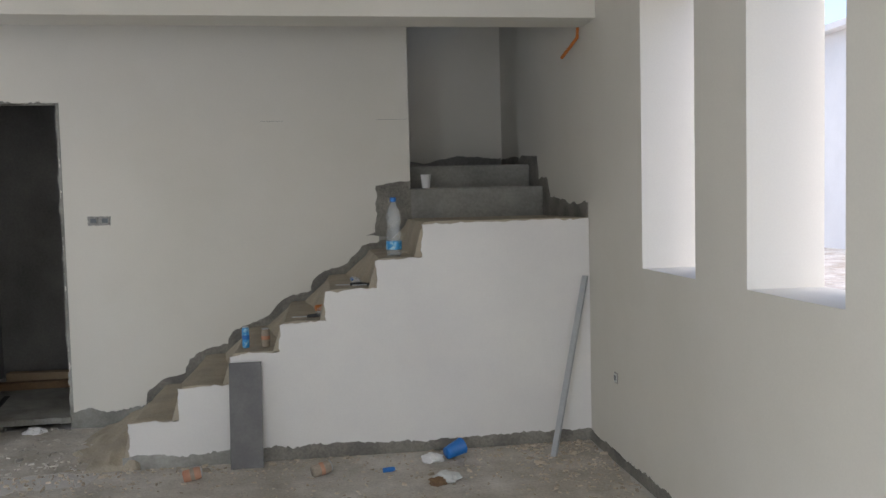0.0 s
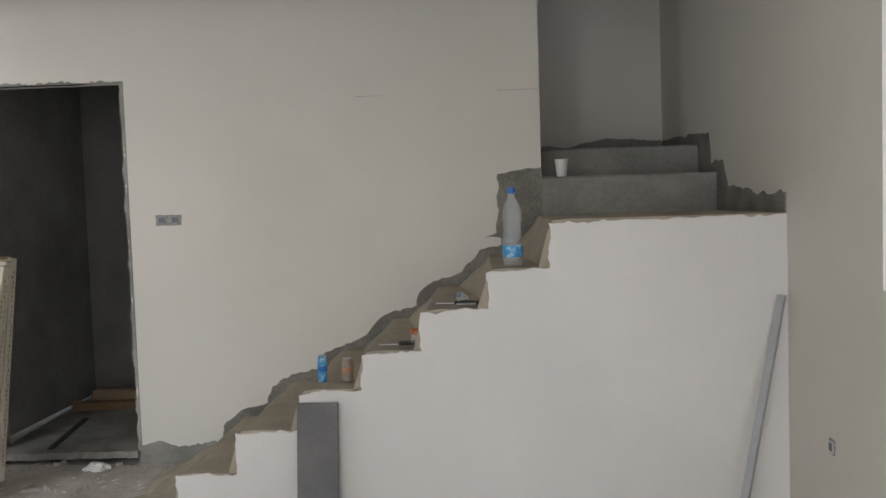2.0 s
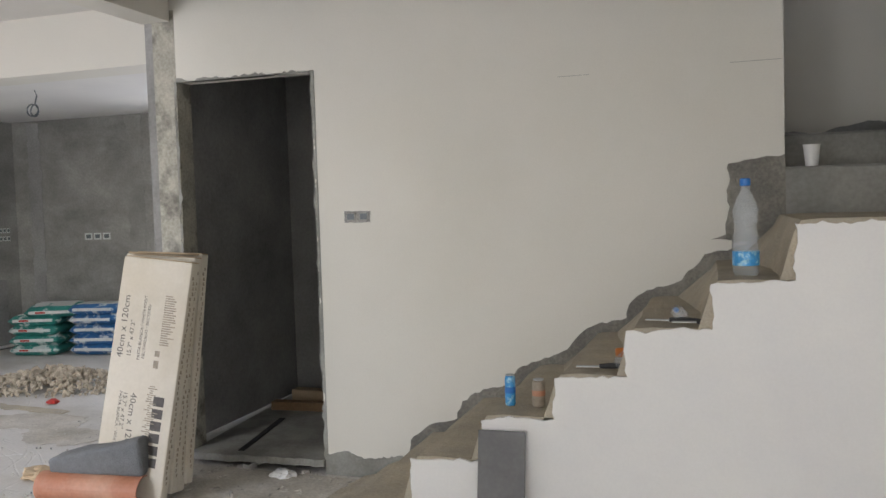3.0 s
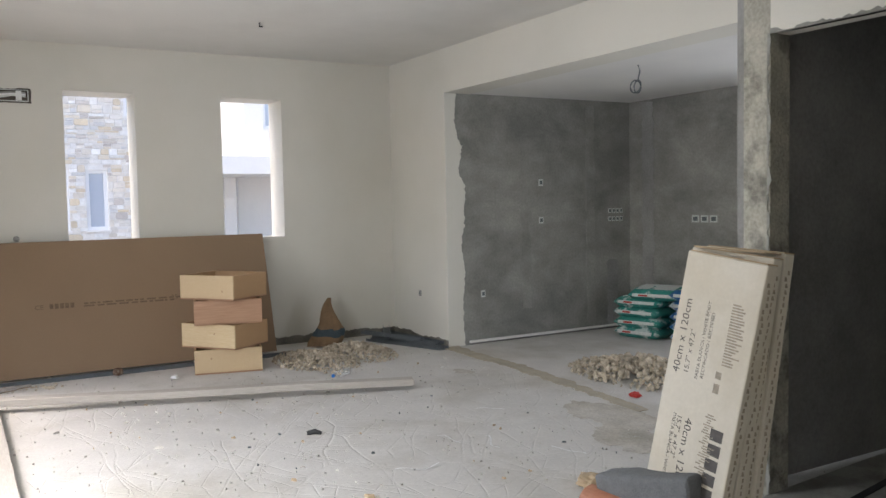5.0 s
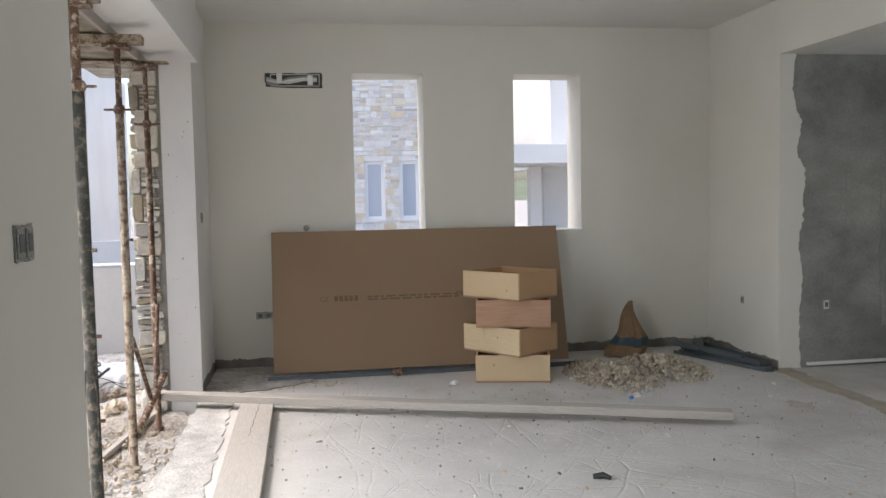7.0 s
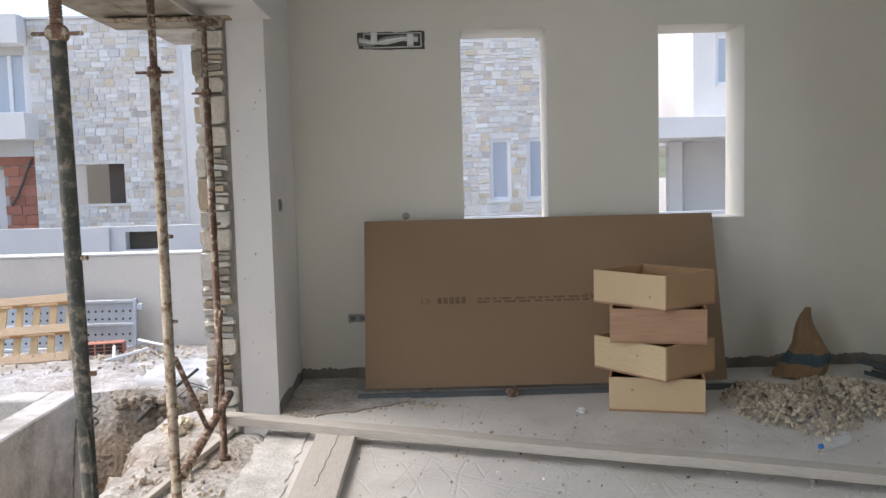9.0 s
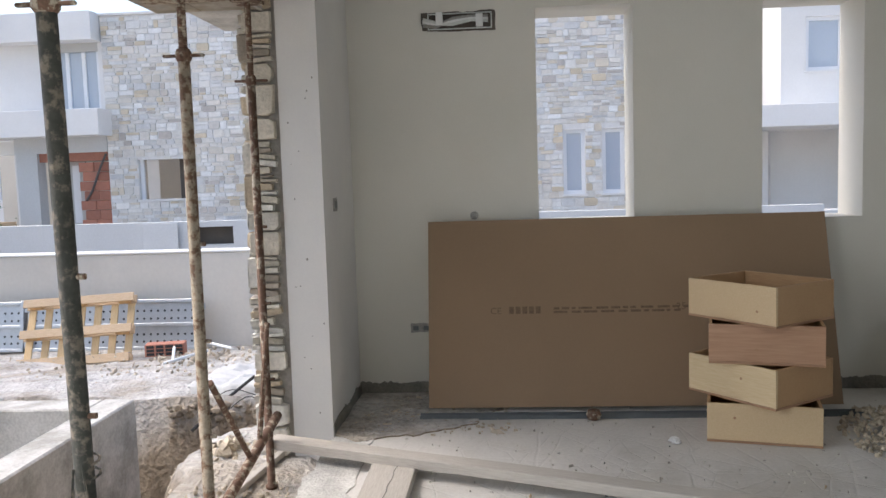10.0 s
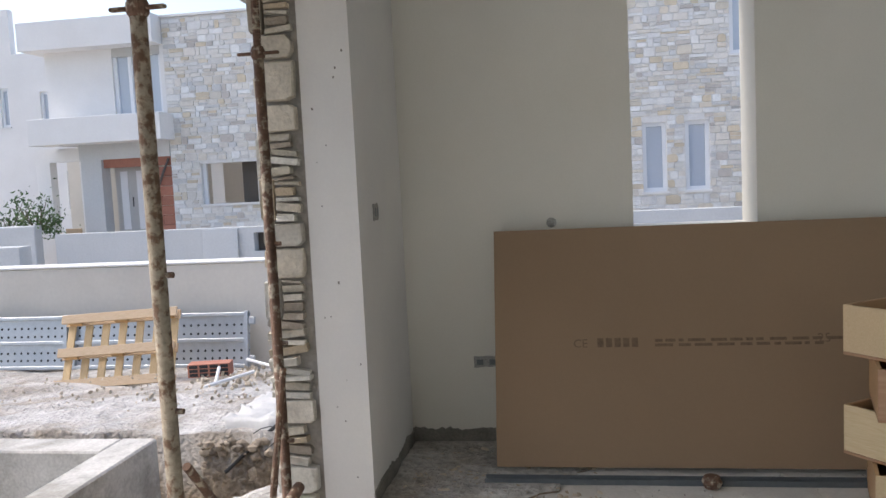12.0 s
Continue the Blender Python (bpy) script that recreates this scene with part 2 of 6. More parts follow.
M["paper"] = mat("crumpled_kraft_paper", (0.21, 0.13, 0.07), 0.85, var=0.2, scale=8, fine=50, bump=0.2)
M["plastic_sheet"] = mat("dusty_plastic_sheet", (0.50, 0.495, 0.475), 0.5, var=0.1, scale=5, fine=30, bump=0.3)
M["stain"] = mat("dried_mud_stain", (0.43, 0.395, 0.335), 0.95, var=0.25, scale=7, fine=60, bump=0.5, tint=(0.56, 0.53, 0.48), tint_scale=2.5, spread=(0.42, 0.66))
M["slab"] = mat("rough_slab_concrete", (0.43, 0.42, 0.395), 0.95, var=0.3, scale=9, fine=60, bump=0.8, tint=(0.56, 0.55, 0.52), tint_scale=4, dist=0.012)
# near-black fill; the shade inside recesses is put into its colour
M["dark_fill"] = mat("dark_inner_fill", (0.1, 0.085, 0.07), 0.9)


def wood(name, base, dark, axis=0, rough=0.6, scale=6.0, rnd=0.0):
    """Long grain along one axis of the piece."""
    m = bpy.data.materials.new(name)
    m.use_nodes = True
    n, l = m.node_tree.nodes, m.node_tree.links
    b = n["Principled BSDF"]
    b.inputs["Roughness"].default_value = rough
    co = n.new("ShaderNodeTexCoord")
    mp = n.new("ShaderNodeMapping")
    s = [scale * 7] * 3
    s[axis] = scale * 0.5
    mp.inputs["Scale"].default_value = s
    l.new(co.outputs["Object"], mp.inputs[0])
    t = n.new("ShaderNodeTexNoise")
    t.inputs["Detail"].default_value, t.inputs["Distortion"].default_value = 6, 0.6
    l.new(mp.outputs[0], t.inputs[0])
    r = n.new("ShaderNodeMapRange")
    r.inputs["From Min"].default_value, r.inputs["From Max"].default_value = 0.3, 0.7
    l.new(t.outputs[0], r.inputs[0])
    mx = n.new("ShaderNodeMix")
    mx.data_type = "RGBA"
    mx.inputs[6].default_value, mx.inputs[7].default_value = (*base, 1), (*dark, 1)
    l.new(r.outputs[0], mx.inputs[0])
    l.new(mx.outputs[2], b.inputs["Base Color"])
    bp = n.new("ShaderNodeBump")
    bp.inputs["Strength"].default_value, bp.inputs["Distance"].default_value = 0.15, 0.003
    l.new(t.outputs[0], bp.inputs["Height"])
    l.new(bp.outputs[0], b.inputs["Normal"])
    return m


M["pine"] = wood("pine_drawer_front", (0.64, 0.49, 0.31), (0.56, 0.405, 0.235), 0)
M["ply"] = wood("reddish_plywood", (0.42, 0.25, 0.15), (0.35, 0.19, 0.11), 0)
M["ply_side"] = wood("drawer_side_ply", (0.50, 0.32, 0.17), (0.42, 0.25, 0.125), 1)
M["plank"] = wood("dusty_scaffold_plank", (0.50, 0.465, 0.42), (0.40, 0.365, 0.32), 0, 0.9)
M["pallet"] = wood("pallet_wood", (0.60, 0.40, 0.19), (0.46, 0.28, 0.12), 0, 0.8)


def screed():
    """Trowelled grey screed with trails, dust patches and stains."""
    m = mat("screed_floor", (0.585, 0.565, 0.535), 0.9, var=0.10, scale=3.5, fine=55, bump=0.0, tint=(0.47, 0.445, 0.40), tint_scale=1.0, spread=(0.5, 0.66))
    n, l = m.node_tree.nodes, m.node_tree.links
    g = n.new("ShaderNodeNewGeometry")
    warp = n.new("ShaderNodeTexNoise")
    warp.inputs["Scale"].default_value, warp.inputs["Detail"].default_value = 0.9, 2
    l.new(g.outputs["Position"], warp.inputs["Vector"])
    add = n.new("ShaderNodeMixRGB")
    add.blend_type, add.inputs[0].default_value = "ADD", 0.3
    l.new(g.outputs["Position"], add.inputs[1])
    l.new(warp.outputs["Color"], add.inputs[2])
    hs = None
    for sc, off, w in ((1.1, 0.0, 0.006), (1.7, 7.3, 0.005), (0.62, 3.1, 0.006), (2.4, 1.3, 0.005), (0.9, 5.2, 0.006), (1.4, 9.1, 0.007), (3.1, 2.2, 0.004)):
        mp = n.new("ShaderNodeMapping")
        mp.inputs["Location"].default_value = (off, off * 1.7, 0)
        mp.inputs["Rotation"].default_value = (0, 0, off)
        l.new(add.outputs[0], mp.inputs[0])
        v = n.new("ShaderNodeTexVoronoi")
        v.feature = "DISTANCE_TO_EDGE"
        v.voronoi_dimensions = "2D"
        v.inputs["Scale"].default_value = sc
        l.new(mp.outputs[0], v.inputs["Vector"])
        r = n.new("ShaderNodeMapRange")
        r.inputs["From Min"].default_value, r.inputs["From Max"].default_value = 0.0, w * sc * 1.6
        l.new(v.outputs["Distance"], r.inputs[0])
        if hs is None:
            hs = r.outputs[0]
        else:
            k = n.new("ShaderNodeMath")
            k.operation = "MINIMUM"
            l.new(hs, k.inputs[0])
            l.new(r.outputs[0], k.inputs[1])
            hs = k.outputs[0]
    # trails fade in and out
    fade = n.new("ShaderNodeTexNoise")
    fade.inputs["Scale"].default_value, fade.inputs["Detail"].default_value = 1.6, 3
    l.new(g.outputs["Position"], fade.inputs["Vector"])
    fr = n.new("ShaderNodeMapRange")
    fr.inputs["From Min"].default_value, fr.inputs["From Max"].default_value = 0.50, 0.66
    l.new(fade.outputs[0], fr.inputs[0])
    mx = n.new("ShaderNodeMath")
    mx.operation = "MAXIMUM"
    l.new(hs, mx.inputs[0])
    l.new(fr.outputs[0], mx.inputs[1])
    fine = n.new("ShaderNodeTexNoise")
    fine.inputs["Roughness"].default_value = 0.65
    fine.inputs["Scale"].default_value, fine.inputs["Detail"].default_value = 30, 9
    l.new(g.outputs["Position"], fine.inputs["Vector"])
    s = n.new("ShaderNodeMath")
    s.operation = "MULTIPLY_ADD"
    s.inputs[1].default_value = 0.8
    l.new(fine.outputs[0], s.inputs[0])
    l.new(mx.outputs[0], s.inputs[2])
    bp = n.new("ShaderNodeBump")
    bp.inputs["Strength"].default_value, bp.inputs["Distance"].default_value = 0.33, 0.007
    l.new(s.outputs[0], bp.inputs["Height"])
    l.new(bp.outputs[0], n["Principled BSDF"].inputs["Normal"])
    return m


M["screed"] = screed()


def dusty_top(m, steep):
    """Pale dust lies on level ground; steep faces show the raw earth."""
    n, l = m.node_tree.nodes, m.node_tree.links
    sep = n.new("ShaderNodeSeparateXYZ")
    l.new(n.new("ShaderNodeNewGeometry").outputs["Normal"], sep.inputs[0])
    r = n.new("ShaderNodeMapRange")
    r.inputs["From Min"].default_value, r.inputs["From Max"].default_value = 0.45, 0.85
    l.new(sep.outputs["Z"], r.inputs[0])
    mx = n.new("ShaderNodeMix")
    mx.data_type = "RGBA"
    mx.inputs[6].default_value = (*steep, 1)
    l.new(r.outputs[0], mx.inputs[0])
    scale = [x for x in n if x.type == "VECT_MATH"][0]
    src = scale.inputs[0].links[0].from_socket
    l.new(src, mx.inputs[7])
    l.new(mx.outputs[2], scale.inputs[0])


def banded(m, low, high):
    """Level bands and smears left by the plasterer's straightedge."""
    n, l = m.node_tree.nodes, m.node_tree.links
    mp = n.new("ShaderNodeMapping")
    mp.inputs["Scale"].default_value = (1.0, 1.0, 1.9)
    l.new(n.new("ShaderNodeNewGeometry").outputs["Position"], mp.inputs[0])
    t = n.new("ShaderNodeTexNoise")
    t.inputs["Scale"].default_value, t.inputs["Detail"].default_value, t.inputs["Roughness"].default_value, t.inputs["Distortion"].default_value = 1.3, 8, 0.62, 0.5
    l.new(mp.outputs[0], t.inputs["Vector"])
    r = n.new("ShaderNodeMapRange")
    r.inputs["From Min"].default_value, r.inputs["From Max"].default_value = 0.34, 0.66
    r.inputs["To Min"].default_value, r.inputs["To Max"].default_value = low, high
    l.new(t.outputs[0], r.inputs[0])
    sc = [x for x in n if x.type == "VECT_MATH"][0]
    old = sc.inputs["Scale"].links[0].from_socket
    k = n.new("ShaderNodeMath")
    k.operation = "MULTIPLY"
    l.new(old, k.inputs[0])
    l.new(r.outputs[0], k.inputs[1])
    l.new(k.outputs[0], sc.inputs["Scale"])


banded(M["cement"], 0.78, 1.2)
banded(M["cement_mid"], 0.82, 1.2)
dusty_top(M["dirt"], (0.27, 0.215, 0.155))

# ---- building helpers ----
def link(name, bm, material, parent=None, smooth=False):
    me = bpy.data.meshes.new(name)
    bm.to_mesh(me)
    bm.free()
    for m in material if isinstance(material, (list, tuple)) else [material]:
        me.materials.append(m)
    if smooth:
        for p in me.polygons:
            p.use_smooth = True
    ob = new(name, me)
    if parent:
        ob.parent = parent
    return ob


def part(name, bm, material, parent, label="", smooth=False):
    ob = link(name, bm, material, parent, smooth)
    return tagged(ob, label) if label else ob


def thing(name, m, label, category, group="", kind=""):
    ob = new(name)
    ob.empty_display_size = 0.1
    ob.matrix_world = m
    return tagged(ob, label, category, group, kind)


def solid(name, bm, material, label, category, kind="", group="", m=None, smooth=False):
    ob = link(name, bm, material, None, smooth)
    if m is not None:
        ob.matrix_world = m
    return tagged(ob, label, category, group, kind)


def box(x0, y0, z0, x1, y1, z1, bevel=0.0, bm=None, seg=1):
    """A block between two corners, its edges rounded by bevel."""
    own = bm is None
    t = bmesh.new()
    bmesh.ops.create_cube(t, size=1)
    for v in t.verts:
        v.co = Vector((x0 + (v.co.x + 0.5) * (x1 - x0), y0 + (v.co.y + 0.5) * (y1 - y0), z0 + (v.co.z + 0.5) * (z1 - z0)))
    if bevel:
        bmesh.ops.bevel(t, geom=t.edges[:], offset=bevel, segments=seg, affect="EDGES", profile=0.5)
    if own:
        return t
    me = bpy.data.meshes.new("tmp")
    t.to_mesh(me)
    t.free()
    bm.from_mesh(me)
    bpy.data.meshes.remove(me)
    return bm


def join(bm, other, m=None):
    me = bpy.data.meshes.new("tmp")
    other.to_mesh(me)
    other.free()
    if m is not None:
        me.transform(m)
    bm.from_mesh(me)
    bpy.data.meshes.remove(me)
    return bm


def tube(pts, r, seg=12, bm=None, cap=True):
    """A round bar along points; r one radius or one for each point."""
    bm = bm or bmesh.new()
    pts = [Vector(p) for p in pts]
    rs = r if isinstance(r, (list, tuple)) else [r] * len(pts)
    rings = []
    for i, p in enumerate(pts):
        d = (pts[min(i + 1, len(pts) - 1)] - pts[max(i - 1, 0)]).normalized()
        q = d.to_track_quat("Z", "Y")
        rings.append([bm.verts.new(p + q @ Vector((math.cos(a) * rs[i], math.sin(a) * rs[i], 0))) for a in (2 * math.pi * k / seg for k in range(seg))])
    for a, b in zip(rings, rings[1:]):
        for k in range(seg):
            bm.faces.new((a[k], a[(k + 1) % seg], b[(k + 1) % seg], b[k]))
    if cap:
        bm.faces.new(rings[0][::-1])
        bm.faces.new(rings[-1])
    return bm


def lathe(profile, seg=20):
    """Turned shape from (radius, height) pairs."""
    bm = bmesh.new()
    rings = [[bm.verts.new((max(r, 0.0005) * math.cos(2 * math.pi * k / seg), max(r, 0.0005) * math.sin(2 * math.pi * k / seg), z)) for k in range(seg)] for r, z in profile]
    for a, b in zip(rings, rings[1:]):
        for k in range(seg):
            bm.faces.new((a[k], a[(k + 1) % seg], b[(k + 1) % seg], b[k]))
    bm.faces.new(rings[0][::-1])
    bm.faces.new(rings[-1])
    return bm


def plate(outline, t, to):
    """A flat polygon (u, v) of thickness t; to maps (u, v, w) into space."""
    bm = bmesh.new()
    a = [bm.verts.new(to(u, v, 0)) for u, v in outline]
    b = [bm.verts.new(to(u, v, t)) for u, v in outline]
    n = len(outline)
    bm.faces.new(b)
    bm.faces.new(a[::-1])
    for i in range(n):
        bm.faces.new((a[i], a[(i + 1) % n], b[(i + 1) % n], b[i]))
    bmesh.ops.recalc_face_normals(bm, faces=bm.faces[:])
    bmesh.ops.triangulate(bm, faces=[f for f in bm.faces if len(f.verts) > 4])
    return bm


def ragged(pts, step=0.02, amp=0.012, seed=0):
    """A torn line through the points."""
    out = []
    r = random.Random(seed)
    for (u0, v0), (u1, v1) in zip(pts, pts[1:]):
        ln = math.hypot(u1 - u0, v1 - v0)
        k = max(1, int(ln / step))
        nx, ny = -(v1 - v0) / max(ln, 1e-6), (u1 - u0) / max(ln, 1e-6)
        for i in range(k):
            f = i / k
            d = (noise.noise((u0 * 9 + f * ln * 9 + seed * 3.1, v0 * 9, seed)) + 0.6 * noise.noise((f * ln * 40, u0 * 7, seed + 5)) + r.uniform(-0.25, 0.25)) * amp
            out.append((u0 + (u1 - u0) * f + nx * d, v0 + (v1 - v0) * f + ny * d))
    out.append(pts[-1])
    return out


def wall_with_holes(axis, at, thick, u0, u1, z0, z1, holes):
    """A wall in the plane axis=at, growing by thick, with openings (u0, u1, z0, z1) cut through it."""
    us = sorted({u0, u1, *[h[0] for h in holes], *[h[1] for h in holes]})
    zs = sorted({z0, z1, *[h[2] for h in holes], *[h[3] for h in holes]})
    us = [u for u in us if u0 <= u <= u1]
    zs = [z for z in zs if z0 <= z <= z1]
    bm = bmesh.new()
    cell = {}
    for i in range(len(us) - 1):
        for j in range(len(zs) - 1):
            cu, cz = (us[i] + us[i + 1]) / 2, (zs[j] + zs[j + 1]) / 2
            cell[i, j] = not any(h[0] < cu < h[1] and h[2] < cz < h[3] for h in holes)
    vs = {}

    def vert(i, j, k):
        if (i, j, k) not in vs:
            w = at + (thick if k else 0)
            vs[i, j, k] = bm.verts.new((w, us[i], zs[j]) if axis == "x" else (us[i], w, zs[j]))
        return vs[i, j, k]
    for (i, j), full in cell.items():
        if not full:
            continue
        for k in (0, 1):
            bm.faces.new((vert(i, j, k), vert(i + 1, j, k), vert(i + 1, j + 1, k), vert(i, j + 1, k)))
        for di, dj, a, b in ((-1, 0, (i, j), (i, j + 1)), (1, 0, (i + 1, j), (i + 1, j + 1)), (0, -1, (i, j), (i + 1, j)), (0, 1, (i, j + 1), (i + 1, j + 1))):
            if not cell.get((i + di, j + dj), False):
                bm.faces.new((vert(*a, 0), vert(*b, 0), vert(*b, 1), vert(*a, 1)))
    bmesh.ops.recalc_face_normals(bm, faces=bm.faces[:])
    return bm


def text_mesh(s, size, to):
    """Letters of the built-in font as a flat mesh; to maps (u, v) into space."""
    cu = bpy.data.curves.new("letters", "FONT")
    cu.body, cu.size, cu.resolution_u = s, size, 2
    ob = bpy.data.objects.new("letters", cu)
    scene.collection.objects.link(ob)
    me = bpy.data.meshes.new_from_object(ob.evaluated_get(bpy.context.evaluated_depsgraph_get()))
    bpy.data.objects.remove(ob)
    bm = bmesh.new()
    bm.from_mesh(me)
    bpy.data.meshes.remove(me)
    for v in bm.verts:
        v.co = Vector(to(v.co.x, v.co.y))
    return bm


def stone_bm(w, h, d, rnd, bm=None, at=(0, 0)):
    """One dressed stone, w along x, h along z, front towards -y; corners knocked off."""
    bm = bm or bmesh.new()
    c = min(w, h)
    o = []
    for sx, sz in ((-1, -1), (1, -1), (1, 1), (-1, 1)):
        a, b = rnd.uniform(0.03, 0.30) * c, rnd.uniform(0.03, 0.30) * c
        p, q = (sx * (w / 2 - a), sz * (h / 2 - rnd.uniform(0, 0.05) * c)), (sx * (w / 2 - rnd.uniform(0, 0.05) * c), sz * (h / 2 - b))
        o += [q, p] if sx * sz > 0 and False else ([p, q] if sx * sz < 0 else [q, p])
    o = sorted(o, key=lambda p: math.atan2(p[1] / h, p[0] / w))
    dd = d * rnd.uniform(0.6, 1.25)
    back = [bm.verts.new((at[0] + x, 0.01, at[1] + z)) for x, z in o]
    mid = [bm.verts.new((at[0] + x, -dd * 0.7, at[1] + z)) for x, z in o]
    k = 1 - 0.07 * c / max(w, h)
    front = [bm.verts.new((at[0] + x * k, -dd * rnd.uniform(0.85, 1.1), at[1] + z * 0.93)) for x, z in o]
    n = len(o)
    for A, B in ((back, mid), (mid, front)):
        for i in range(n):
            bm.faces.new((A[i], A[(i + 1) % n], B[(i + 1) % n], B[i]))
    bm.faces.new(front)
    return bm


def courses(x0, x1, z0, z1, rnd, hmin, hmax, wmin, wmax, holes=()):
    """Rubble courses: rectangles (x, z, w, h) that fill the field round its openings."""
    out = []
    z = z0
    while z < z1 - 0.02:
        h = min(rnd.uniform(hmin, hmax), z1 - z)
        if z1 - z - h < hmin * 0.5:
            h = z1 - z
        x = x0
        while x < x1 - 0.01:
            w = rnd.uniform(wmin, wmax)
            if x1 - x - w < wmin * 0.6:
                w = x1 - x
            cells = [(x, z, w, h)]
            if h > hmin * 1.5 and rnd.random() < 0.5:
                f = rnd.uniform(0.35, 0.65)
                cells = [(x, z, w, h * f), (x, z + h * f, w, h * (1 - f))]
            for a, b, c, d in cells:
                for hx0, hx1, hz0, hz1 in holes:
                    if b + d > hz0 + 0.01 and b < hz1 - 0.01 and a + c > hx0 and a < hx1:
                        if a < hx0 < a + c and hx0 - a > 0.06:
                            c = hx0 - a
                        elif a < hx1 < a + c and a + c - hx1 > 0.06:
                            a, c = hx1, a + c - hx1
                        else:
                            c = 0
                            break
                if c > 0.04:
                    out.append((a + c / 2, b + d / 2, c, d))
            x += w
        z += h
    return out

# ---- structure ----
H = 2.94          # ceiling
VOID = 5.2        # stairwell top
XE, XW = 1.72, -8.335
YS = -3.2


def fz(x, y=3.0):
    """Height of the uneven floor."""
    f = min(1, max(0, (x + 4.5) / 3.0))
    return -0.02 - 0.07 * f * f * (3 - 2 * f)


def floor_sheet(name, x0, x1, y0, y1):
    bm = bmesh.new()
    nx, ny = int((x1 - x0) / 0.12), int((y1 - y0) / 0.12)
    g = [[bm.verts.new((x0 + (x1 - x0) * i / nx, y0 + (y1 - y0) * j / ny, fz(x0 + (x1 - x0) * i / nx) + 0.004 * noise.noise((i * 0.25, j * 0.25, 7)))) for j in range(ny + 1)] for i in range(nx + 1)]
    low = [[bm.verts.new((x0 + (x1 - x0) * i, y0 + (y1 - y0) * j, -0.3)) for j in (0, 1)] for i in (0, 1)]
    for i in range(nx):
        for j in range(ny):
            bm.faces.new((g[i][j], g[i + 1][j], g[i + 1][j + 1], g[i][j + 1]))
    bm.faces.new([low[0][0]] + [g[i][0] for i in range(nx + 1)][::1] + [low[1][0]])
    bm.faces.new([low[1][0]] + g[nx][:] + [low[1][1]])
    bm.faces.new([low[1][1]] + [g[i][ny] for i in range(nx, -1, -1)] + [low[0][1]])
    bm.faces.new([low[0][1]] + g[0][::-1] + [low[0][0]])
    return solid(name, bm, M["screed"], "dusty grey screed floor with trowel trails", "floor", "structure")


floor_sheet("floor", -8.6, 2.05, 2.2, 9.4)
floor_sheet("floor_south", -1.75, 2.05, YS - 0.3, 2.2)
# the third, upper hole is unseen, added to let light into the stairwell
solid("wall_east", wall_with_holes("x", XE, 0.33, YS - 0.3, 7.6, -0.2, VOID, [(3.20, 3.835, 1.078, 2.51), (2.10, 2.734, 1.078, 2.51), (6.35, 6.95, 3.4, 4.5)]), M["paint"], "smooth beige painted wall with two deep bare window openings", "wall", "structure")
solid("wall_west", wall_with_holes("x", XW, -0.40, 1.86, 7.02, -0.2, 3.3, [(3.388, 4.01, 1.13, 2.515), (4.826, 5.455, 1.11, 2.515)]), M["paint"], "beige painted wall with two deep bare window openings", "wall", "structure")
solid("wall_north_nib", box(XW, 6.71, -0.1, -7.155, 7.02, H), M["paint"], "short beige painted wall beside the kitchen recess", "wall", "structure")
solid("wall_kitchen_west", box(-7.46, 7.02, -0.1, -7.157, 9.4, 2.6), M["cement"], "raw grey cement wall of the kitchen recess", "wall", "structure")
# the hole is out of view, added for the kitchen fill lamp
solid("wall_kitchen_north", wall_with_holes("y", 9.14, 0.26, -7.17, -2.75, -0.1, 2.6, [(-4.25, -3.1, 0.05, 2.3)]), M["cement"], "raw grey cement wall of the kitchen recess", "wall", "structure")
solid("wall_closet_west", box(-2.93, 5.95, 0, -2.752, 9.4, 2.6), M["cement_dark"], "dark cement partition", "wall", "structure")
solid("beam_kitchen", box(-7.155, 6.71, 2.51, -2.752, 7.02, H), M["paint"], "beige painted lintel above the kitchen recess", "beam", "structure")
solid("ceiling_kitchen", box(-7.17, 7.02, 2.512, -2.75, 9.4, 2.7), M["white"], "rough white skimmed low ceiling", "ceiling", "structure")
solid("wall_stairs", wall_with_holes("y", 5.81, 0.14, -2.62, 0.71, -0.15, VOID, [(-2.62, -1.742, -0.16, 2.2)]), M["paint"], "tall beige painted wall with a doorway", "wall", "structure")
solid("column", box(-2.775, 5.812, -0.15, -2.621, 5.95, 2.62), M["column"], "bare board-marked concrete column edge", "column", "structure")
solid("beam_hall", box(-2.84, 4.83, 2.555, -2.65, 5.81, H), M["paint"], "beige painted beam", "beam", "structure")
solid("beam_stairs", box(-2.84, 4.55, 2.53, XE, 4.83, H + 0.26), M["paint"], "beige painted beam across the stair hall", "beam", "structure")
solid("wall_hall_upper", box(-2.84, 4.83, H, -2.65, 7.4, VOID), M["paint"], "upper wall of the stairwell", "wall", "structure")
solid("wall_closet_lintel", box(-2.752, 5.815, 2.62, -2.621, 5.95, VOID), M["paint"], "upper wall above the column", "wall", "structure")
solid("wall_stairwell_back", box(0.6, 7.3, 0, XE, 7.6, VOID), M["paint"], "beige painted back wall of the stairwell", "wall", "structure")
solid("wall_stairwell_side", box(0.57, 5.95, 0, 0.71, 7.3, 4.0), M["paint"], "beige painted side wall of the stairwell", "wall", "structure")
solid("wall_closet_back", box(-2.752, 7.4, 0, 0.57, 7.6, VOID), M["cement_dark"], "dark cement back wall of the closet", "wall", "structure")
solid("wall_closet_east", box(-0.95, 5.95, 0, -0.8, 7.4, 2.6), M["cement_dark"], "dark cement closet wall", "wall", "structure")
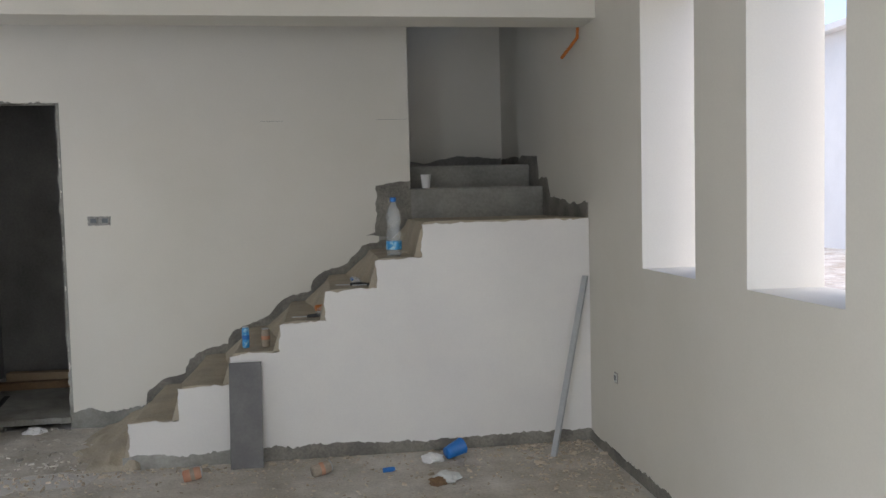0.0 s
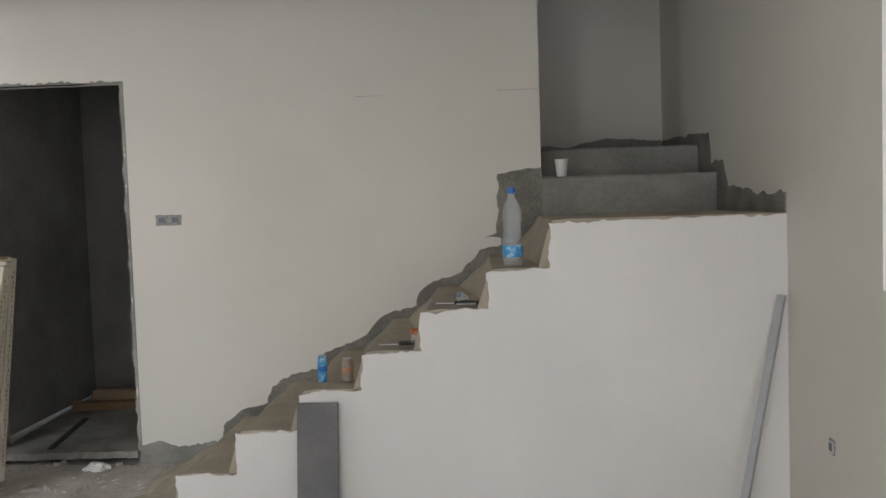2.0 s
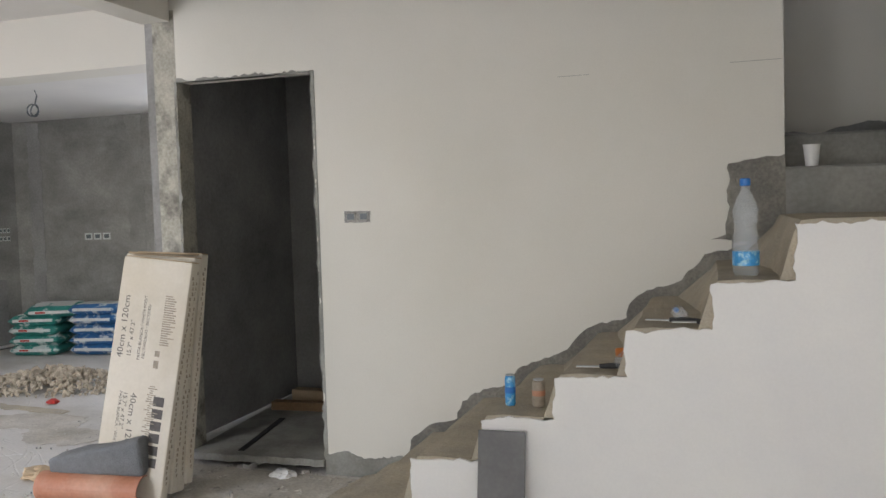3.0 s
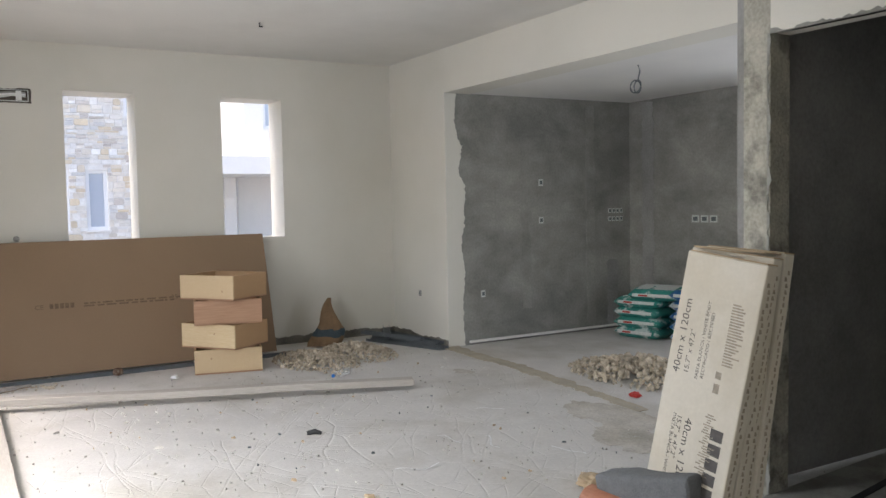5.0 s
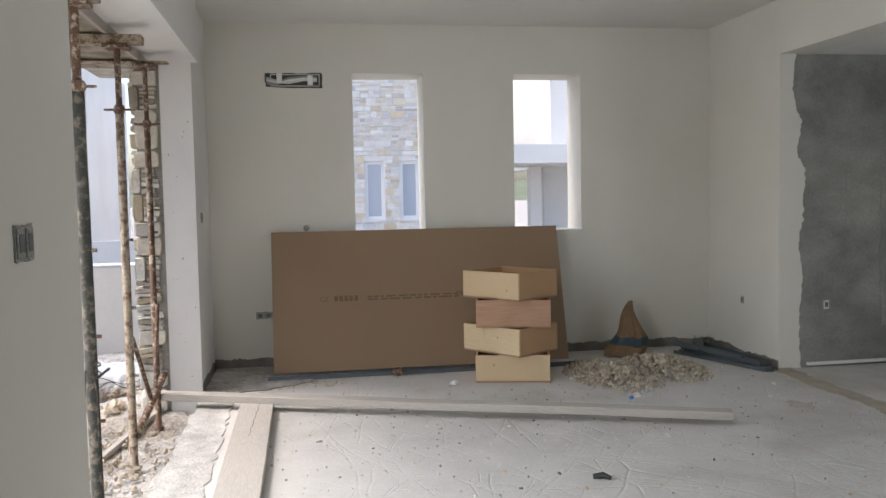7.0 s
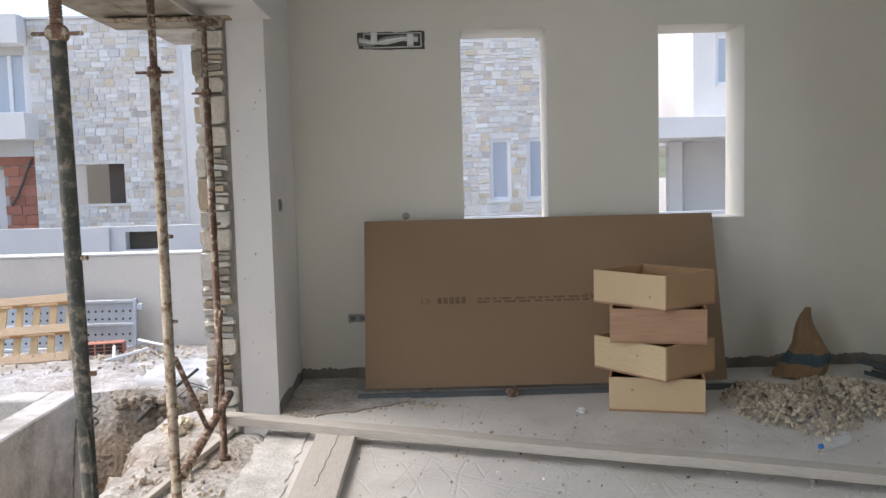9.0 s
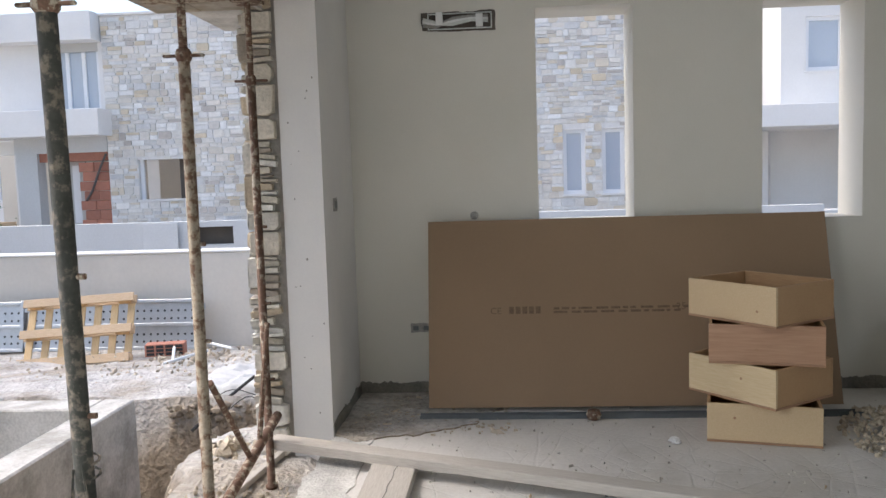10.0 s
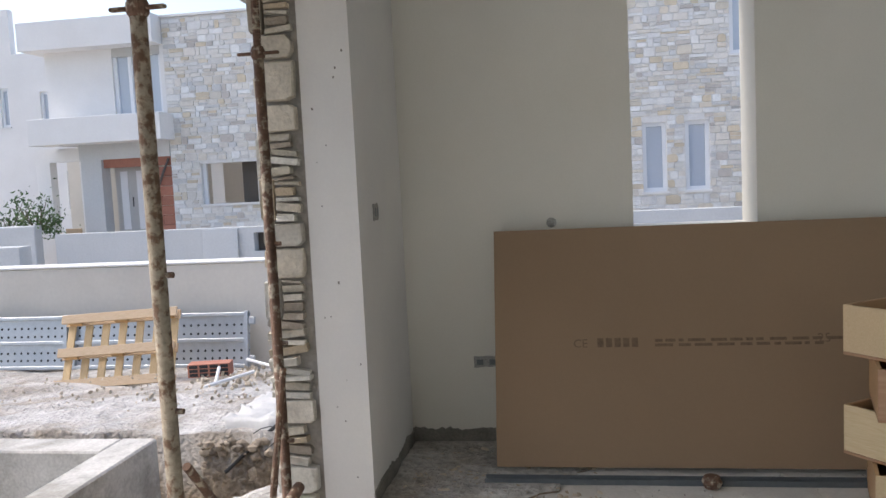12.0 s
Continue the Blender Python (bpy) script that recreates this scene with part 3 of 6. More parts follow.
solid("ceiling_closet", box(-2.752, 5.95, 2.45, 0.57, 7.4, 2.6), M["cement_dark"], "dark cement closet ceiling", "ceiling", "structure")
solid("ceiling", box(-8.6, 1.80, H, -2.84, 7.02, H + 0.25), M["ceil"], "plain off-white ceiling", "ceiling", "structure")
solid("ceiling_east", box(-2.84, YS, H, 2.05, 4.55, H + 0.26), M["ceil"], "plain off-white ceiling", "ceiling", "structure")
solid("ceiling_stairwell", box(-2.84, 4.55, VOID, 2.05, 7.6, VOID + 0.2), M["ceil"], "plain off-white stairwell ceiling", "ceiling", "structure")
solid("wall_stairwell_south", box(-2.84, 4.6, H + 0.26, XE, 4.83, VOID), M["paint"], "upper stairwell wall", "wall", "structure")
solid("wall_south_pier", box(-3.365, 1.95, -0.25, -1.45, 2.325, H), M["paint"], "beige painted wall pier", "wall", "structure")
# unseen hole added for the side fill lamp
solid("wall_south_west", wall_with_holes("x", -1.45, -0.3, YS - 0.3, 1.95, -0.25, H, [(-2.6, -0.8, 0.02, 2.3)]), M["paint"], "beige painted wall", "wall", "structure")
# this opening is out of view, added to hold the rear fill lamp
solid("wall_south", wall_with_holes("y", YS, -0.3, -1.75, XE, -0.25, H, [(-1.2, 1.4, 0.05, 2.4)]), M["paint"], "unseen beige closing wall with a wide opening added for light", "wall", "structure")
solid("wall_jamb", box(XW, 1.92, -0.3, -7.415, 2.15, H), M["white"], "white plastered jamb of the patio opening", "wall", "structure")
solid("lintel", box(-7.415, 1.86, 2.45, -3.365, 2.2, H), M["white"], "white plastered lintel above the patio opening", "beam", "structure")
solid("balcony_slab", box(-8.6, 1.25, 2.50, -2.8, 1.858, 2.7), M["concrete"], "fresh concrete balcony slab", "slab", "structure")
solid("slab_edge", box(-7.415, 2.14, -0.3, -3.365, 2.199, -0.10, 0.008), M["concrete"], "rough concrete slab edge", "slab", "structure")

# rough strip where the screed stops short of the slab edge
solid("slab_margin", plate(ragged([(-7.38, 2.15), (-3.37, 2.15)], 0.05, 0.03, 3) + ragged([(-3.37, 2.42), (-7.38, 2.40)], 0.05, 0.03, 4), 0.10, lambda u, v, w: (u, v, w - 0.094 + fz(u))), M["slab"], "pale rough concrete margin of the floor slab", "floor margin", "structure")

# ---- torn plaster edges: bare render left along wall feet ----
def foot_strip(name, a, b, hgt, out, seed, material="rough_edge", amp=0.022):
    """A bare band along a wall foot from a to b, torn at its top."""
    hgt = hgt + 0.1
    a, b = Vector(a), Vector(b)
    ln = (b - a).length
    d = (b - a) / ln
    pts = [(u, v - 0.1) for u, v in ragged([(0, hgt), (ln * 0.3, hgt * 1.1), (ln * 0.55, hgt * 0.85), (ln * 0.8, hgt * 1.1), (ln, hgt)], 0.014, amp * 0.8, seed)]
    o = Vector(out)
    return solid(name, plate([(0, -0.13)] + pts + [(ln, -0.13)], 0.007, lambda u, v, w: a + d * u + Vector((0, 0, v)) + o * w), M[material], "torn bare grey render along the wall foot", "baseboard", "structure")


foot_strip("baseboard_1", (XW, 2.15, 0), (XW, 6.71, 0), 0.055, (1, 0, 0), 1)
foot_strip("baseboard_2", (XW, 6.71, 0), (-7.155, 6.71, 0), 0.04, (0, -1, 0), 2)
foot_strip("baseboard_3", (-0.5, 4.73, 0), (XE, 4.73, 0), -0.012, (0, -1, 0), 3)
foot_strip("baseboard_4", (XE, -3.2, 0), (XE, 4.73, 0), -0.03, (-1, 0, 0), 4)
foot_strip("baseboard_5", (-1.742, 5.81, 0), (-1.2, 5.81, 0), 0.03, (0, -1, 0), 5, "cement_pale")
foot_strip("baseboard_6", (-7.415, 2.15, 0), (XW, 2.15, 0), 0.05, (0, 1, 0), 6)
foot_strip("baseboard_7", (-1.15, 4.73, 0), (-0.5, 4.73, 0), -0.01, (0, -1, 0), 9, "cement_pale")

# torn rims of the rough openings
def rim(name, pts, seed, to, wd=0.012, material="cement_pale"):
    """A thin broken rim along an opening's edge."""
    inner = [(u, v) for u, v in pts]
    o = ragged(inner, 0.018, 0.02, seed)
    return solid(name, plate(o + [(u + 0.0, v) for u, v in reversed(offset_line(inner, wd))], 0.004, to), M[material], "chipped plaster rim of the doorway", "trim", "structure")


def offset_line(pts, d):
    out = []
    for i, (u, v) in enumerate(pts):
        a, b = pts[max(i - 1, 0)], pts[min(i + 1, len(pts) - 1)]
        du, dv = b[0] - a[0], b[1] - a[1]
        ln = math.hypot(du, dv)
        out.append((u - dv / ln * d, v + du / ln * d))
    return out


south = lambda y: (lambda u, v, w: (u, y - w, v))
rim("trim_door_side", [(-1.745, 0.0), (-1.745, 2.2)], 11, south(5.81), -0.02)
rim("trim_door_head", [(-2.62, 2.21), (-1.742, 2.2)], 12, south(5.81), -0.014)
rim("trim_door_left", [(-2.622, 2.2), (-2.622, 0.0)], 13, south(5.81), -0.012)
# white skim ends in a torn line on the return of the recess
solid("trim_recess_return", plate(ragged([(6.85, 2.508), (6.82, 2.2), (6.90, 1.95), (6.86, 1.75), (6.93, 1.6), (6.92, 1.2), (6.88, 1.0), (6.92, 0.7), (6.89, 0.4), (6.90, -0.05)], 0.02, 0.018, 21) + [(7.03, -0.05), (7.03, 2.508)], 0.004, lambda u, v, w: (-7.155 + w, u, v)), M["cement"], "raw render where the white skim is torn off", "trim", "structure")
# patches and vertical chases in the kitchen render
def chase(name, axis, at, u0, u1, z0, z1, material, seed, label):
    pts = ragged([(u0, z0), (u1, z0), (u1, z1), (u0, z1), (u0, z0)], 0.04, 0.03, seed)
    to = (lambda u, v, w: (at + w, u, v)) if axis == "x" else (lambda u, v, w: (u, at - w, v))
    return solid(name, plate(pts[:-1], 0.005, to), M[material], label, "wall patch", "structure")


chase("trim_chase_1", "x", -7.157, 8.50, 8.62, 0.0, 2.45, "cement_mid", 31, "pale filled cable chase")
chase("trim_chase_2", "x", -7.157, 8.80, 8.95, 0.0, 0.75, "cement_dark", 32, "dark bricked-up recess")
chase("trim_chase_3", "x", -7.157, 7.62, 7.74, 0.3, 1.75, "cement_mid", 33, "pale filled cable chase")
chase("trim_chase_4", "y", 9.14, -6.95, -6.78, 0.0, 2.5, "cement_dark", 34, "dark filled pipe chase")
chase("trim_chase_5", "y", 9.14, -5.62, -5.42, 0.0, 2.5, "cement_mid", 35, "pale filled chase")
solid("trim_screed_line", plate(ragged([(-7.15, 6.82), (-6.75, 6.77), (-6.0, 6.77), (-5.4, 6.71), (-5.0, 6.66), (-4.6, 6.60), (-4.2, 6.55)], 0.05, 0.04, 41) + ragged([(-4.2, 6.45), (-4.6, 6.49), (-5.0, 6.53), (-5.4, 6.57), (-6.0, 6.62), (-6.6, 6.60), (-7.15, 6.62)], 0.05, 0.04, 42), 0.006, lambda u, v, w: (u, v, w + fz(u))), M["step"], "earth-coloured torn seam across the screed", "floor seam", "structure")
for k, (cx, cy, rx, ry) in enumerate(((-4.25, 6.25, 0.42, 0.22), (-3.75, 6.0, 0.3, 0.2), (-6.05, 6.2, 0.12, 0.07))):
    ring = [(cx + rx * math.cos(a), cy + ry * math.sin(a)) for a in (i * math.pi / 8 for i in range(17))]
    solid("trim_floor_stain_%d" % (k + 1), plate(ragged(ring, 0.03, 0.06, 45 + k)[:-1], 0.003, lambda u, v, w: (u, v, w + fz(u) + 0.002)), M["stain"], "earth-coloured dried stain on the screed", "floor stain", "structure")
solid("trim_stair_dust", plate(ragged([(-1.25, 4.71), (-1.3, 4.5), (-2.0, 4.35), (-1.6, 3.95), (-0.9, 3.75), (-0.2, 3.55), (0.6, 3.45), (1.2, 3.2), (1.70, 2.9), (1.70, 4.71)], 0.05, 0.07, 49), 0.003, lambda u, v, w: (u, v, w + fz(u) + 0.002)), M["stain"], "tan mortar dust trodden into the screed", "floor dust", "structure")
solid("trim_door_dust", plate(ragged([(-2.75, 5.74), (-2.7, 5.3), (-2.5, 5.0), (-2.0, 4.75), (-1.35, 4.75), (-1.28, 5.74)], 0.05, 0.06, 50), 0.003, lambda u, v, w: (u, v, w + fz(u) + 0.002)), M["stain"], "tan mortar dust trodden into the screed", "floor dust", "structure")
solid("trim_kitchen_edge", box(-7.15, 6.95, 0.0, -7.12, 9.1, 0.025, 0.004), M["white"], "pale edge strip along the kitchen floor", "trim", "structure")

# ---- stairs ----
EDGES = [-1.112, -0.82, -0.513, -0.212, 0.066, 0.372, 0.66]
TOPS = [0.195, 0.395, 0.580, 0.755, 0.94, 1.12, 1.335]


def staircase():
    st = thing("staircase", pose(0, 0, 0), "unfinished concrete staircase with a plastered white side", "staircase", kind="structure")
    # rough steps, sloping toes of spilt mortar
    for i, (x, z) in enumerate(zip(EDGES, TOPS)):
        x1 = EDGES[i + 1] if i + 1 < len(EDGES) else XE
        bm = bmesh.new()
        low = TOPS[i - 1] if i else -0.1
        n = 9
        rows = []
        for k in range(n + 1):
            y = 4.738 + (5.808 - 4.738) * k / n
            j = noise.noise((x * 7, k * 0.7, 3)) * 0.012
            rows.append([Vector((x - 0.03 + j - (0.02 + 0.13 * max(0, k - 4) / 5), y, low - 0.02)), Vector((x + j, y, low + (z - low) * 0.75)), Vector((x + 0.025 + j, y, z - 0.006)), Vector((x + 0.09, y, z + noise.noise((x, k, 1)) * 0.006)), Vector((x1 + 0.02, y, z - 0.004)), Vector((x1 + 0.02, y, -0.12))])
        vs = [[bm.verts.new(p) for p in r] for r in rows]
        for a, b in zip(vs, vs[1:]):
            for k in range(5):
                bm.faces.new((a[k], a[k + 1], b[k + 1], b[k]))
        bm.faces.new(vs[0][::-1])
        bm.faces.new(vs[-1])
        bmesh.ops.recalc_face_normals(bm, faces=bm.faces[:])
        part("step", bm, M["step"], st)
    bm = bmesh.new()
    def toe(i, j):
        i, j, rim = min(max(i, 0), 16), min(max(j, 0), 18), not (0 <= i <= 16 and 0 <= j <= 18)
        z = -0.11 + 0.27 * (i / 16) ** 1.3 * (0.30 + 0.70 * j / 18) + 0.035 * noise.noise((i * 0.6, j * 0.5, 2)) + 0.015 * noise.noise((i * 1.7, j * 1.6, 4))
        return (-1.55 + 0.5 * i / 16 - 0.10 * math.sin(j * 0.17), 4.72 + 1.085 * j / 18, -0.25 if rim else z)
    g = [[bm.verts.new(toe(i, j)) for j in range(-1, 20)] for i in range(-1, 18)]
    for i in range(18):
        for j in range(20):
            bm.faces.new((g[i][j], g[i + 1][j], g[i + 1][j + 1], g[i][j + 1]))
    part("mortar_toe", bm, M["step"], st, "sloping spill of mortar at the stair foot", smooth=True)
    # plastered side with its torn upper line
    line = [(-1.112, -0.04), (-1.112, 0.19)]
    for i in range(1, 7):
        line += [(EDGES[i], TOPS[i - 1] - 0.004), (EDGES[i], TOPS[i] - 0.016)]
    line += [(1.62, 1.325), (XE - 0.002, 1.33)]
    out = ragged(line, 0.022, 0.014, 51)
    part("side_plaster", plate(out + [(XE - 0.002, -0.10)], 0.012, lambda u, v, w: (u, 4.737 - w, v)), M["white"], st, "white plastered stair side with torn edges")
    # upper flight
    for y, z0, z1 in ((5.87, 1.335, 1.553), (6.22, 1.553, 1.733)):
        part("upper_step", box(0.712 if y > 6 else 0.46, y if y > 6 else 5.806, z0 - 0.3, XE - 0.001, 7.298, z1, 0.012), M["cement_mid"], st, "bare cement upper step")
    return st


staircase()
# bare render band above the treads on the tall wall
up = []
dn = []
for i, (x, z) in enumerate(zip(EDGES, TOPS)):
    if i < 6:
        up += [(x - 0.09, z - 0.035), (x + 0.0, z + 0.03), (x + 0.17, z + 0.075)]
band = [(-1.35, 0.0), (-1.22, 0.06)] + up[:] + [(0.37, 1.22), (0.45, 1.24), (0.455, 1.585), (0.712, 1.615)]
solid("trim_stair_band", plate(ragged(band, 0.025, 0.018, 61) + [(0.712, 1.3), (0.66, 1.0), (-1.0, 0.0)], 0.006, south(5.81)), M["rough_edge"], "torn bare render band above the stair treads", "trim", "structure")
solid("trim_landing_band", plate(ragged([(4.74, 1.42), (5.1, 1.42), (5.3, 1.45), (5.62, 1.47), (5.72, 1.62), (5.86, 1.62), (5.95, 1.60), (6.0, 1.78), (6.22, 1.80), (6.9, 1.82), (7.298, 1.82)], 0.03, 0.015, 62) + [(7.298, 1.3), (4.74, 1.3)], 0.006, lambda u, v, w: (XE - w, u, v)), M["rough_edge"], "torn bare render band above the landing", "trim", "structure")
solid("trim_back_band", plate([(0.712, 1.6)] + ragged([(0.712, 1.83), (1.0, 1.80), (1.3, 1.86), (1.712, 1.84)], 0.03, 0.015, 63) + [(1.712, 1.6)], 0.006, south(7.3)), M["cement_dark"], "dark bare render band of the back wall", "trim", "structure")

solid("door_sill", plate(ragged([(-2.62, 5.76), (-1.74, 5.78)], 0.03, 0.02, 71) + [(-1.742, 7.4), (-2.752, 7.4)], 0.04, lambda u, v, w: (u, v, w - 0.04)), M["cement_pale"], "rough grey concrete door sill and closet floor", "floor", "structure")

for x0, x1, z in ((-0.36, -0.2, 2.055), (0.47, 0.70, 2.06)):
    solid("trim_hairline", box(x0, 5.808, z, x1, 5.8098, z + 0.002), M["socket"], "faint pencil line on the painted wall", "wall mark", "structure")

solid("trim_corner_dirt", plate(ragged([(-8.32, 2.16), (-7.42, 2.16)], 0.05, 0.01, 91) + ragged([(-7.30, 2.30), (-7.38, 2.62), (-7.62, 2.95), (-7.95, 3.15), (-8.32, 3.35)], 0.04, 0.05, 92), 0.008, lambda u, v, w: (u, v, w + fz(u))), M["dirt"], "swept earth and mortar dust in the corner", "dirt patch", "structure")


def pocks():
    """Small air holes and specks in the plaster of the jamb."""
    rnd = random.Random(19)
    bm = bmesh.new()
    for i in range(16):
        y, z, r = rnd.uniform(1.95, 2.13), rnd.uniform(0.1, 2.4), rnd.uniform(0.002, 0.006)
        bm.faces.new([bm.verts.new((-7.4142, y + r * math.cos(a), z + r * 1.3 * math.sin(a))) for a in (k * math.pi / 3 for k in range(6))])
    return solid("jamb_pocks", bm, M["rough_edge"], "small dark pock marks in the jamb plaster", "pock marks", "stuff")


pocks()

# ---- outdoors ----
def ground():
    """One sheet of earth: yard, trench and the land beyond."""
    xs = [-900, -300, -120, -70, -45, -34, -28, -24, -20, -17, -15, -14] + [-13.5 + 0.085 * i for i in range(118)] + [-3.2, -2, 0, 4, 12, 40, 200, 900]
    ys = [-900, -300, -100, -50, -30, -20, -14, -10, -8] + [-6.5 + 0.1 * i for i in range(50)] + [-1.5 + 0.07 * i for i in range(54)] + [2.6, 4, 7, 10, 20, 50, 200, 900]
    bm = bmesh.new()

    def h(x, y):
        near = max(0, min(1, (x + 13.2) / 4.0))
        z = -0.68 + 0.36 * near
        if x > -14:
            z += 0.05 * noise.noise((x * 1.3, y * 1.3, 0)) + 0.025 * noise.noise((x * 5, y * 5, 2))
            if x > -7.4 and y > 1.2:
                z = max(z, -0.17 + 0.03 * noise.noise((x * 4, y * 4, 9)))
            n = 0.12 * noise.noise((x * 1.7, y * 1.7, 4)) + 0.06 * noise.noise((x * 6, y * 6, 5))
            inside = min((x + 9.62 + n) / 0.12, (1.42 + n - 0.13 * (x + 7) * (x > -7) - y) / (0.30 if x > -8.4 else 0.12), (-3.3 - x) / 0.3, (y + 6) / 0.3)
            if inside > 0:
                f = min(1, inside)
                z = z * (1 - f) + (-1.75 + 0.15 * noise.noise((x * 2, y * 2, 6))) * f
                if 0 < inside < 5 and y > 0.3:
                    z += max(0, 0.7 - 0.2 * inside) * f
            heap = max(0, 1 - ((x + 7.55) / 0.75) ** 2 - ((y - 1.65) / 0.55) ** 2)
            z = max(z, -0.5 + 0.62 * heap ** 0.7 + 0.06 * noise.noise((x * 7, y * 7, 8))) if heap > 0 else z
        return z
    g = [[bm.verts.new((x, y, min(h(x, y), -0.14 if y < 2.15 else -0.35))) for y in ys] for x in xs]
    for i in range(len(xs) - 1):
        for j in range(len(ys) - 1):
            bm.faces.new((g[i][j], g[i + 1][j], g[i + 1][j + 1], g[i][j + 1]))
    return solid("ground", bm, M["dirt"], "dry stony earth with an open trench", "ground", "structure", smooth=True)


ground()
# in-ground concrete basin
basin = thing("concrete_basin", pose(0, 0, 0), "newly cast concrete basin set in the trench", "concrete basin")
part("long_wall", box(-8.98, 0.0, -1.9, -3.0, 0.25, -0.21, 0.012), M["concrete"], basin)
part("far_wall", box(-8.98, -5.5, -1.9, -8.70, -0.002, -0.212, 0.012), M["concrete"], basin)
part("floor_slab", box(-8.7, -5.5, -1.9, -3.0, -0.002, -0.95), M["concrete"], basin)

# garden wall
gw = thing("garden_wall", pose(0, 0, 0), "smooth cream rendered garden wall", "garden wall", kind="structure")
part("body", box(-13.55, -9.5, -0.9, -13.3, 2.6, 0.545, 0.01), M["cream"], gw)
part("coping", box(-13.58, -9.5, 0.547, -13.28, 2.6, 0.575, 0.008), M["render"], gw)

# second low wall in front of the neighbouring houses
lw = thing("terrace_wall", pose(0, 0, 0), "pale grey rendered terrace wall with a letter niche", "terrace wall")
part("body", wall_with_holes("x", -20.0, -0.25, -7.8, 9.5, -0.9, 0.62, [(-3.4, -2.55, 0.12, 0.5)]), M["grey_render"], lw)
# near-black back: the shade of the niche is put into its colour
part("niche_back", box(-20.3, -3.45, 0.1, -20.26, -2.5, 0.52), M["dark_fill"], lw)
solid("leaning_panel", box(0, -0.38, 0, 0.03, 0.38, 0.66, 0.006), M["grey_render"], "pale grey panel leaning on the terrace wall", "panel", m=pose(-19.93, -4.1, -0.06, 0, -4, 0))
pier = thing("gate_pier", pose(0, 0, 0), "pale grey rendered gate pier", "gate pier")
part("body", box(-19.9, -9.1, -0.9, -19.5, -8.3, 0.42, 0.01), M["grey_render"], pier)
st2 = thing("entrance_steps", pose(0, 0, 0), "pale blue-grey stone entrance steps", "steps")
for i in range(3):
    part("step", box(-20.6 - 0.35 * i, -8.3, -0.9, -20.2 - 0.35 * i, -7.82, -0.25 + 0.18 * i, 0.01), M["grey_render"], st2)


def far_window(parent, x, y0, y1, z0, z1, panes=1, shutter=0.0, depth=0.14):
    w = part("window", box(x - depth - 0.03, y0, z0, x - depth, y1, z1), M["glass"], parent, "glazed window")
    t = 0.09
    for a, b, c, d in ((y0, y0 + t, z0, z1), (y1 - t, y1, z0, z1), (y0 + t, y1 - t, z0, z0 + t), (y0 + t, y1 - t, z1 - t, z1)):
        part("frame", box(x - depth, a, c, x - depth + 0.06, b, d), M["frame_white"], w)
    for i in range(1, panes):
        y = y0 + (y1 - y0) * i / panes
        part("mullion", box(x - depth, y - 0.05, z0, x - depth + 0.05, y + 0.05, z1), M["frame_white"], w)
    if shutter:
        part("shutter_box", box(x - depth, y0, z1 - shutter, x - 0.02, y1, z1), M["frame_grey"], w)
    part("sill", box(x - depth, y0 - 0.04, z0 - 0.05, x + 0.05, y1 + 0.04, z0 - 0.002), M["render"], w)
    return w


def stone_field(parent, x, y0, y1, z0, z1, holes, seed, singles):
    """Stones facing +x; the first ones single, the rest in one mesh."""
    rnd = random.Random(seed)
    cells = courses(y0, y1, z0, z1, rnd, 0.08, 0.23, 0.11, 0.40, holes)
    mid = (y0 + y1) / 2
    cells.sort(key=lambda c: abs(c[0] - mid) + abs(c[1] - 2.2))
    turn = pose(x, 0, 0, 0, 0, 90)
    for y, z, w, h in cells[:singles]:
        ob = part("stone", stone_bm(w - rnd.uniform(0.006, 0.018), h - rnd.uniform(0.004, 0.016), 0.018, rnd), M["facade_stone"], parent)
        ob.matrix_local = Matrix.Translation((x, y, z)) @ Matrix.Rotation(radians(90), 4, "Z")
    bm = bmesh.new()
    for y, z, w, h in cells[singles:]:
        stone_bm(w - rnd.uniform(0.006, 0.018), h - rnd.uniform(0.004, 0.016), 0.018, rnd, bm, (y, z))
    ob = part("stonework", bm, M["facade_stones"], parent)
    ob.matrix_local = turn
    tagged(ob, kind="stuff")


